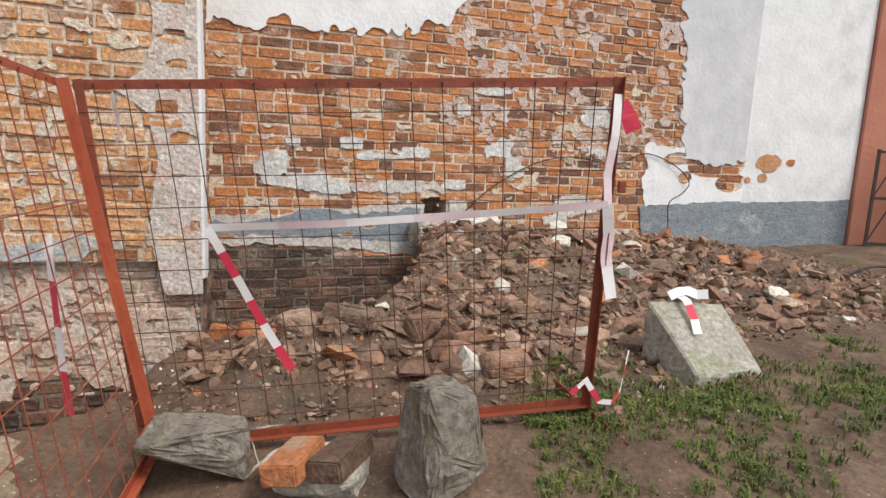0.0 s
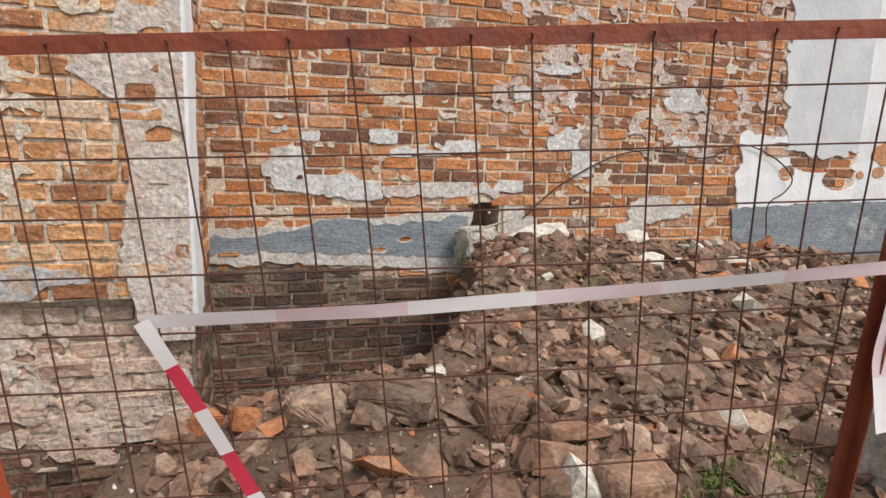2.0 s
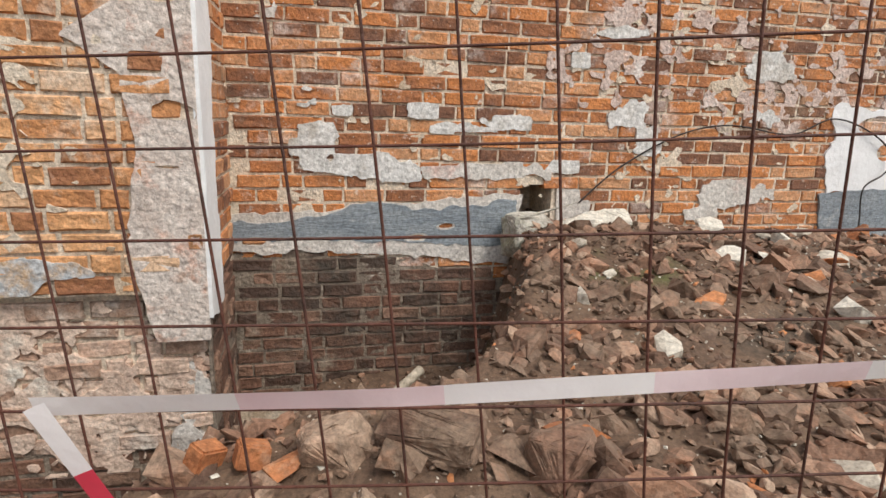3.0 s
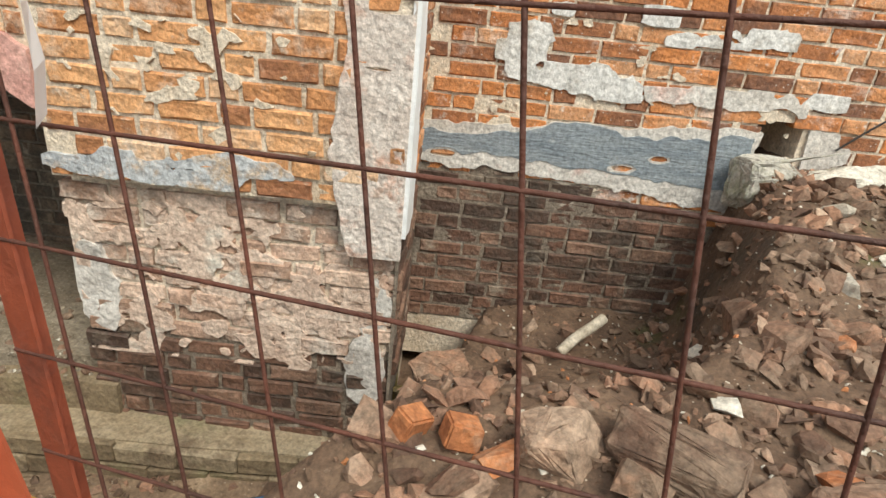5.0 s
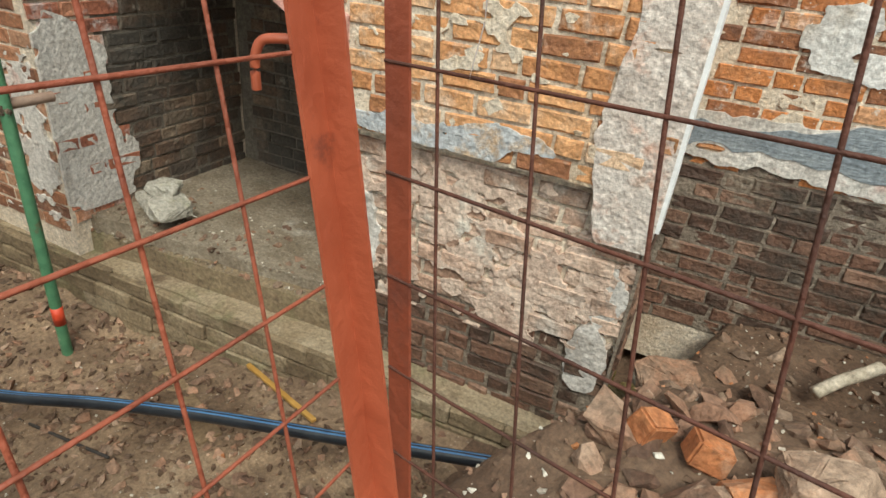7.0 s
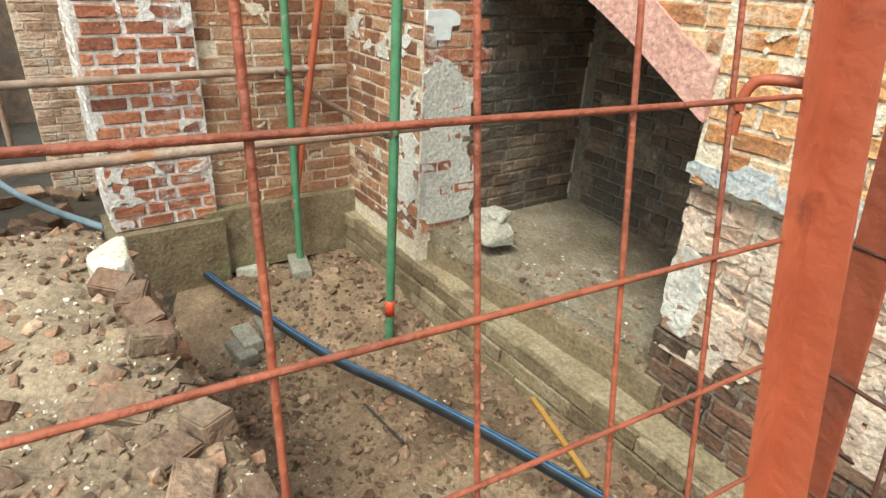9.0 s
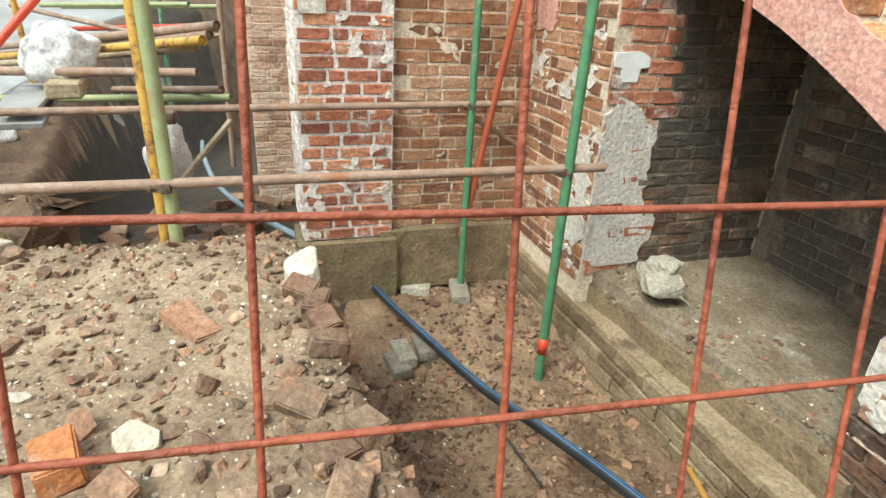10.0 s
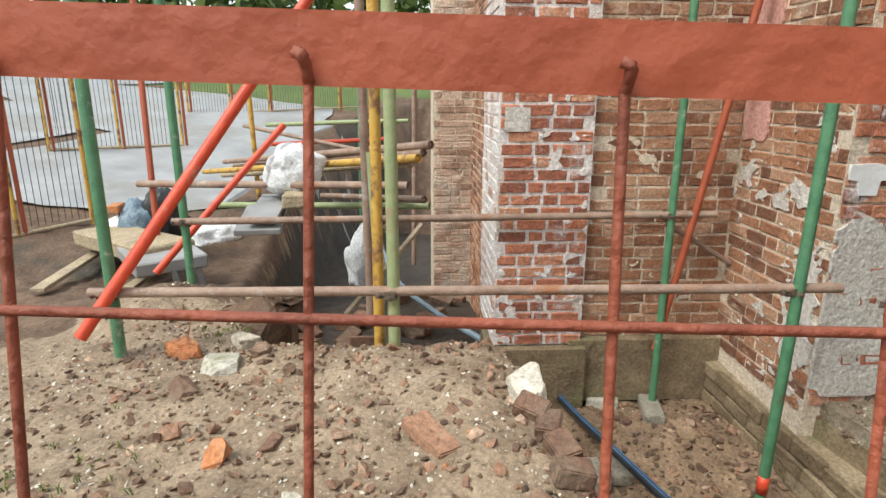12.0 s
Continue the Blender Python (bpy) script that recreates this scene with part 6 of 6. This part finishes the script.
skin("pink_render", at(0, FAR_D), U, OUT, lambda s, z: min((s + 5.16) * 8, (-4.85 - s) * 8, (z - 1.08) * 6) + torn(s, z, 0.4, 61), FAR_S, -4.7, 0.9, 3.2, 0.025, 0.020, PLASTER_PINK, wall_far_pier, "pink plaster high in the corner")
skin("repair_patch", at(FAR_S + 0.07, 0), V, U, lambda s, z: min((s + 3.05) * 10, (-2.86 - s) * 10, (z - 1.13) * 10, (1.31 - z) * 10) + torn(s, z, 0.12, 63), -3.1, -2.7, 1.0, 1.5, 0.014, 0.019, PLASTER_OLD, wall_pilaster, "grey mortar repair on the pilaster")


def smear(own, origin, along, out, s0, s1, z0, z1, cover, thick, material, k, cut=None):
    def shape(s, z):
        a, b = snap(s, z)
        f = torn(a, b, 1.0, k) + 0.8 * noise.fractal(Vector((s * 9 + k, z * 14, 1.7)), 0.8, 2.0, 4) - cover
        return min(f, cut(s, z)) if cut else f
    skin("lime_smear", origin, along, out, shape, s0, s1, z0, z1, 0.024, thick, material, own, "smeared lime mortar over the bricks", ripple=0.006)


smear(wall_north, o_w, U, OUT, PIER_R, 4.2, 0.45, 2.25, 0.5, 0.0125, MORTAR, 81)
smear(wall_north, o_w, U, OUT, 1.3, 4.25, 1.0, 3.3, 0.22, 0.0135, LIME_PINK, 95, lambda s, z: min((s - 1.5) * 1.2, (z - 1.25) * 2.0) + 0.1)
smear(wall_buttress, at(0, PIER_D), U, OUT, PIER_L, -0.85, STEP + 0.01, 2.5, 0.42, 0.017, MORTAR, 83)
smear(wall_buttress_foot, at(0, PIER_D + FOOT_IN), U, OUT, PIER_L, PIER_R - 0.02, -0.5, STEP - 0.03, 0.0, 0.026, PLASTER_RAW, 85)
smear(wall_far_pier, at(0, FAR_D), U, OUT, FAR_S, SPAN_L, -0.6, 1.6, 0.5, 0.0125, PLASTER_OLD, 87)
smear(wall_west, at(FAR_S, 0), V, U, FAR_D - 1.2, FAR_D, -0.5, 1.6, 0.6, 0.0125, MORTAR, 89, lambda s, z: 1.0 if not 0.5 < z < 0.74 else -1.0)
smear(wall_pilaster, at(FAR_S + 0.07, 0), V, U, FAR_D - 1.93, FAR_D - 1.2, -0.6, 1.8, 0.4, 0.0125, MORTAR_WHITE, 91)

# ---- loose rubble, crumbs and grass ----
CHUNKS = [chunk_mesh("rubble_lump", 300 + k, (1, 1, 0.75 if k % 2 else 0.55), rough=0.3, cuts=9) for k in range(10)]
RUBBLE_MESHES = {}


def chunk_of(k, mat):
    key = (k, mat.name)
    if key not in RUBBLE_MESHES:
        me = CHUNKS[k].copy()
        me.materials.clear()
        me.materials.append(mat)
        RUBBLE_MESHES[key] = me
    return RUBBLE_MESHES[key]


def chance_place(rng):
    """A place on one of the rubble stretches of the plan."""
    r = rng.random()
    if r < 0.62 or r > 0.88:
        s, d = rng.uniform(0.7, 4.4), rng.uniform(-2.6, -0.12)
        p = at(s, d)
        return p.x, p.y
    if r < 0.80:
        return rng.uniform(-1.5, 0.9), rng.uniform(2.5, 3.35)
    if r < 0.84:
        return rng.uniform(-4.2, -1.8), rng.uniform(-0.9, 1.25)
    return rng.uniform(-2.0, -0.5), rng.uniform(3.4, 4.7)


rng = random.Random(77)
for k in range(270):
    x, y = chance_place(rng)
    size = rng.choice((0.07, 0.08, 0.09, 0.1, 0.12, 0.14, 0.17)) * (0.75 if x < -1.8 else 1.0)
    mat = RUBBLE if rng.random() < 0.8 else (ORANGE if rng.random() < 0.55 else PALE)
    ob = bpy.data.objects.new("brick_rubble", chunk_of(rng.randrange(10), mat))
    scene.collection.objects.link(ob)
    ob.matrix_basis = pose(x, y, ground_z(x, y) + size * 0.12, rng.uniform(-40, 40), rng.uniform(-40, 40), rng.uniform(0, 360)) @ Matrix.Diagonal((size, size * rng.uniform(0.6, 1), size * rng.uniform(0.6, 1), 1))
    tagged(ob, "broken piece of earth-stained brick on the bank" if mat is RUBBLE else ("orange piece of broken brick on the bank" if mat is ORANGE else "pale crumb of old mortar on the bank"), "rubble", "pieces of rubble")


def scatter(name, count, places, sizes, mat, seed, label, flat=0.7, on=ground_z):
    rng = random.Random(seed)
    verts, faces = [], []
    for k in range(count):
        x, y = places(rng)
        size = rng.uniform(*sizes) * rng.uniform(0.5, 1)
        me = CHUNKS[rng.randrange(10)]
        m = pose(x, y, on(x, y) + size * 0.1, rng.uniform(-50, 50), rng.uniform(-50, 50), rng.uniform(0, 360)) @ Matrix.Diagonal((size, size * rng.uniform(0.5, 1), size * flat, 1))
        o = len(verts)
        verts += [tuple(m @ v.co) for v in me.vertices]
        faces += [[o + i for i in p.vertices] for p in me.polygons]
    return tagged(from_lists(name, verts, faces, mat), label, "rubble", kind="stuff")


def all_over(rng):
    r = rng.random()
    if r < 0.42:
        s, d = rng.uniform(0.5, 5.0), rng.uniform(-2.7, -0.05)
        p = at(s, d)
        return p.x, p.y
    if r < 0.58:
        return rng.uniform(-1.9, 1.3), rng.uniform(2.2, 3.4)
    if r < 0.84:
        return rng.uniform(-4.6, -1.5), rng.uniform(-1.9, 1.6)
    if r < 0.95:
        return rng.uniform(-6.3, -1.8), rng.uniform(0.9, 3.4)
    return rng.uniform(-2.1, -0.4), rng.uniform(3.3, 4.9)


def heap_only(rng):
    return rng.uniform(-4.8, -1.45), rng.uniform(-2.2, 1.6)


scatter("medium_rubble", 1900, chance_place, (0.05, 0.12), RUBBLE, 4, "earth-stained broken brick piled on the bank")
scatter("small_rubble", 5200, all_over, (0.018, 0.055), RUBBLE, 5, "small brown brick rubble strewn over the earth")
scatter("earth_clods", 2600, all_over, (0.015, 0.05), EARTH, 6, "clods of damp brown earth")
scatter("mortar_crumbs", 2200, all_over, (0.010, 0.026), PALE, 7, "pale crumbs of old lime mortar")
scatter("trench_crumbs", 900, lambda r: (r.uniform(-6.2, -2.2), r.uniform(0.9, 3.4)), (0.012, 0.04), TRENCH_SOIL, 14, "clods and crumbs on the trench floor")


def ledge_z(x, y):
    """Top of the recess floor and of the footing courses before it."""
    q = Vector((x, y, 0)) - W0
    s, d = q.dot(U), q.dot(V)
    f = (s - SPAN_L) / (PIER_L - SPAN_L)
    front = FAR_D + (PIER_D - FAR_D) * f
    if d > front + 0.14:
        return -0.56 - 0.10 * f
    if d > front + 0.06:
        return -0.66 - 0.06 * f
    return max(ground_z(x, y), -0.82 - 0.08 * f) if d > front - 0.05 else ground_z(x, y)


def ledge(rng):
    f = rng.random()
    p = at(SPAN_L + (PIER_L - SPAN_L) * f, FAR_D + (PIER_D - FAR_D) * f + abs(rng.gauss(0.1, 0.35)) + 0.08)
    return p.x, p.y


scatter("recess_crumbs", 1000, ledge, (0.008, 0.032), DUST, 31, "dusty crumbs of mortar on the recess floor", on=ledge_z)
scatter("recess_rubble", 110, ledge, (0.02, 0.07), RUBBLE, 32, "broken brick on the recess floor", on=ledge_z)
scatter("recess_lime", 70, ledge, (0.01, 0.03), PALE, 33, "pale lime crumbs on the recess floor", on=ledge_z)
scatter("trench_rubble", 950, lambda r: (r.uniform(-6.0, -1.9), r.uniform(1.0, 3.3)), (0.03, 0.09), RUBBLE, 34, "small brick rubble on the trench floor")
scatter("dark_clods", 1200, lambda r: (r.uniform(-6.0, -1.9), r.uniform(1.0, 3.3)), (0.02, 0.07), EARTH, 35, "dark damp clods on the trench floor")
scatter("orange_crumbs", 260, all_over, (0.012, 0.04), ORANGE, 8, "small orange brick crumbs")
scatter("gravel", 1500, heap_only, (0.008, 0.024), PALE, 9, "pale gravel in the spoil heap")
scatter("heap_clods", 1800, heap_only, (0.012, 0.04), SPOIL, 10, "earth clods on the spoil heap")


def tufts(name, count, places, high, label, seed):
    rng = random.Random(seed)
    verts, faces = [], []
    for k in range(count):
        x, y = places(rng)
        z = ground_z(x, y)
        for j in range(rng.randrange(4, 9)):
            a = rng.uniform(0, 2 * math.pi)
            h = high * rng.uniform(0.4, 1)
            lean = Vector((math.cos(a), math.sin(a), 0)) * h * rng.uniform(0.3, 1.2)
            side = Vector((-math.sin(a), math.cos(a), 0)) * rng.uniform(0.0015, 0.0035)
            p = Vector((x + rng.uniform(-0.02, 0.02), y + rng.uniform(-0.02, 0.02), z - 0.005))
            mid, tip = p + lean * 0.4 + UP * h * 0.7, p + lean + UP * h * 0.75
            o = len(verts)
            verts += [tuple(q) for q in (p - side, p + side, mid + side, mid - side, tip)]
            faces += [(o, o + 1, o + 2, o + 3), (o + 3, o + 2, o + 4)]
    return tagged(from_lists(name, verts, faces, GRASS), label, "grass", kind="stuff")


def lawn(rng):
    while True:
        x, y = rng.uniform(0.15, 4.2), rng.uniform(0.9, 4.6)
        if noise.noise(Vector((x * 2.2, y * 2.2, 4.4))) > rng.uniform(-0.25, 0.6) and y < 2.6 + 0.55 * x:
            return x, y


def edges(rng):
    q = rng.random()
    if q < 0.5:
        return rng.gauss(-4.15, 0.12), rng.gauss(-1.0, 0.25)
    return rng.gauss(-2.2, 0.25), rng.gauss(-0.9, 0.35)


tufts("grass", 5400, lawn, 0.06, "sparse short yellow-green grass on muddy ground", 12)
tufts("grass", 160, edges, 0.05, "thin grass on the edge of the bank", 13)

# ---- bricks of the walls ----
def brick_pick(s, z):
    return BRICK_WET if z < 0.40 - 0.14 * max(0, min(s, 1.4)) + 0.05 * noise.noise(Vector((s * 3, z * 3, 0))) else BRICK_WALL


def keep_north(s, z):
    if HOLE[0] - 0.05 < s < HOLE[1] + 0.05 and HOLE[2] - 0.03 < z < HOLE[3] + 0.02:
        return False
    if plan(upper_coat)(s, z) > 0.6 or plan(grey_coat)(s, z) > 0.6:
        return False
    return True


brickwork(wall_north, at(0, 0), U, OUT, PIER_R - 0.02, 5.02, -0.6, 3.4, BRICK_WALL, keep_north, 300, (0.8, 0.8), seed=11, pick=brick_pick, course=0.088, wobble=0.006, tilt=0.016)
brickwork(wall_buttress, at(0, PIER_D), U, OUT, PIER_L, PIER_R, STEP + 0.002, 3.4, BRICK_PIER, None, 250, (-1.3, 1.0), proud=0.012, wobble=0.006, seed=12, tilt=0.022, shrink=0.965)
brickwork(wall_buttress, at(PIER_R, 0), V, U, PIER_D, -0.005, STEP, 3.4, BRICK_WALL, None, 150, (-0.4, 1.0), seed=13)


def foot_pick(s, z):
    return BRICK_WET if z < -0.38 + 0.12 * noise.noise(Vector((s * 3, z * 3, 3))) else BRICK_RAW


brickwork(wall_buttress_foot, at(0, PIER_D + FOOT_IN), U, OUT, PIER_L - 0.03, PIER_R - 0.01, -0.98, STEP - 0.02, BRICK_RAW, None, 250, (-1.3, 0), proud=0.02, wobble=0.014, seed=14, pick=foot_pick, tilt=0.035, shrink=0.95)
brickwork(wall_buttress_foot, at(PIER_R - 0.01, 0), V, U, PIER_D + FOOT_IN, -0.005, -0.6, STEP, BRICK_WET, None, 120, (-0.4, 0), proud=0.016, wobble=0.01, seed=15, tilt=0.03)
brickwork(wall_arch, at(0, PIER_D), U, OUT, SPAN_L, PIER_L, 0.8, 3.4, BRICK_PIER, lambda s, z: z > arch_z(min(s, PIER_L)) + 0.1, 250, (-2.4, 1.6), proud=0.012, wobble=0.006, seed=16, tilt=0.02)
brickwork(wall_far_pier, at(0, FAR_D), U, OUT, FAR_S, SPAN_L, -0.66, 3.4, BRICK_BROWN, None, 250, (-4.6, 0.4), seed=17)
# past the front edge the bricks take the colour with the recess's shade
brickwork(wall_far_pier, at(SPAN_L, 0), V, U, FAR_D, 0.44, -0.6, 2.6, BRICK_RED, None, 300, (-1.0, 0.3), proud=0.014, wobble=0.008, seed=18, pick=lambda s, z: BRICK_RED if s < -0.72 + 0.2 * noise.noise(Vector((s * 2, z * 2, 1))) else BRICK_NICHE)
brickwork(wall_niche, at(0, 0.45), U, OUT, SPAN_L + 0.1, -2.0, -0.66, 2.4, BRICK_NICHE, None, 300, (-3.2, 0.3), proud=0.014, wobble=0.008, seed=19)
brickwork(wall_west, at(FAR_S, 0), V, U, FAR_D - 1.21, FAR_D, -0.58, 3.4, BRICK_BROWN, lambda s, z: not (0.55 < z < 0.66 and (abs(s + 2.0) < 0.07 or abs(s + 2.3) < 0.07)), 250, (-1.8, 0.5), seed=20)
brickwork(wall_pilaster, at(FAR_S + 0.07, 0), V, U, FAR_D - 1.93, FAR_D - 1.2, -0.62, 3.4, BRICK_RED, None, 200, (-2.7, 0.5), seed=21, wobble=0.003, shrink=0.93)
brickwork(wall_pilaster, at(0, FAR_D - 1.93), U, OUT, FAR_S - 0.9, FAR_S + 0.07, -0.62, 3.4, BRICK_WASHED, None, 150, (-5.5, 0.8), seed=22, wobble=0.003)
brickwork(wall_side, at(0, FAR_D - 1.75), U, OUT, -9.0, FAR_S - 0.9, -1.6, 3.4, BRICK_BROWN, None, 0, None, seed=23)
brickwork(wall_side_buttress, at(-9.0, 0), V, U, FAR_D - 2.3, FAR_D - 1.2, -1.6, 3.4, BRICK_RAW, None, 0, None, seed=24)
# stones of the footing
for own, a0, a1, deep in ((footing_lower, F0, F1, 0.36),):
    way = (a1 - a0)
    count = int(way.length / 0.3)
    flat = way.normalized()
    for row in range(3):
        for k in range(count):
            rng = random.Random(row * 100 + k)
            f = (k + 0.5 + 0.5 * (row % 2)) / (count + 0.5)
            p = a0 + way * f - UP * (0.06 + 0.125 * row) - V * (0.012 + rng.uniform(0, 0.014))
            bm = bmesh.new()
            m = frame_of(p, Vector((flat.x, flat.y, 0)), OUT) @ Matrix.Rotation(-math.asin(flat.z), 4, "Y")
            box(bm, m, way.length / count - 0.015, 0.05, 0.11)
            for v in bm.verts:
                v.co += Vector((rng.uniform(-1, 1), rng.uniform(-1, 1), rng.uniform(-1, 1))) * 0.008
            bmesh.ops.bevel(bm, geom=bm.edges[:], offset=0.008, segments=1, affect="EDGES")
            part("stone", bm, FOOTING, own)
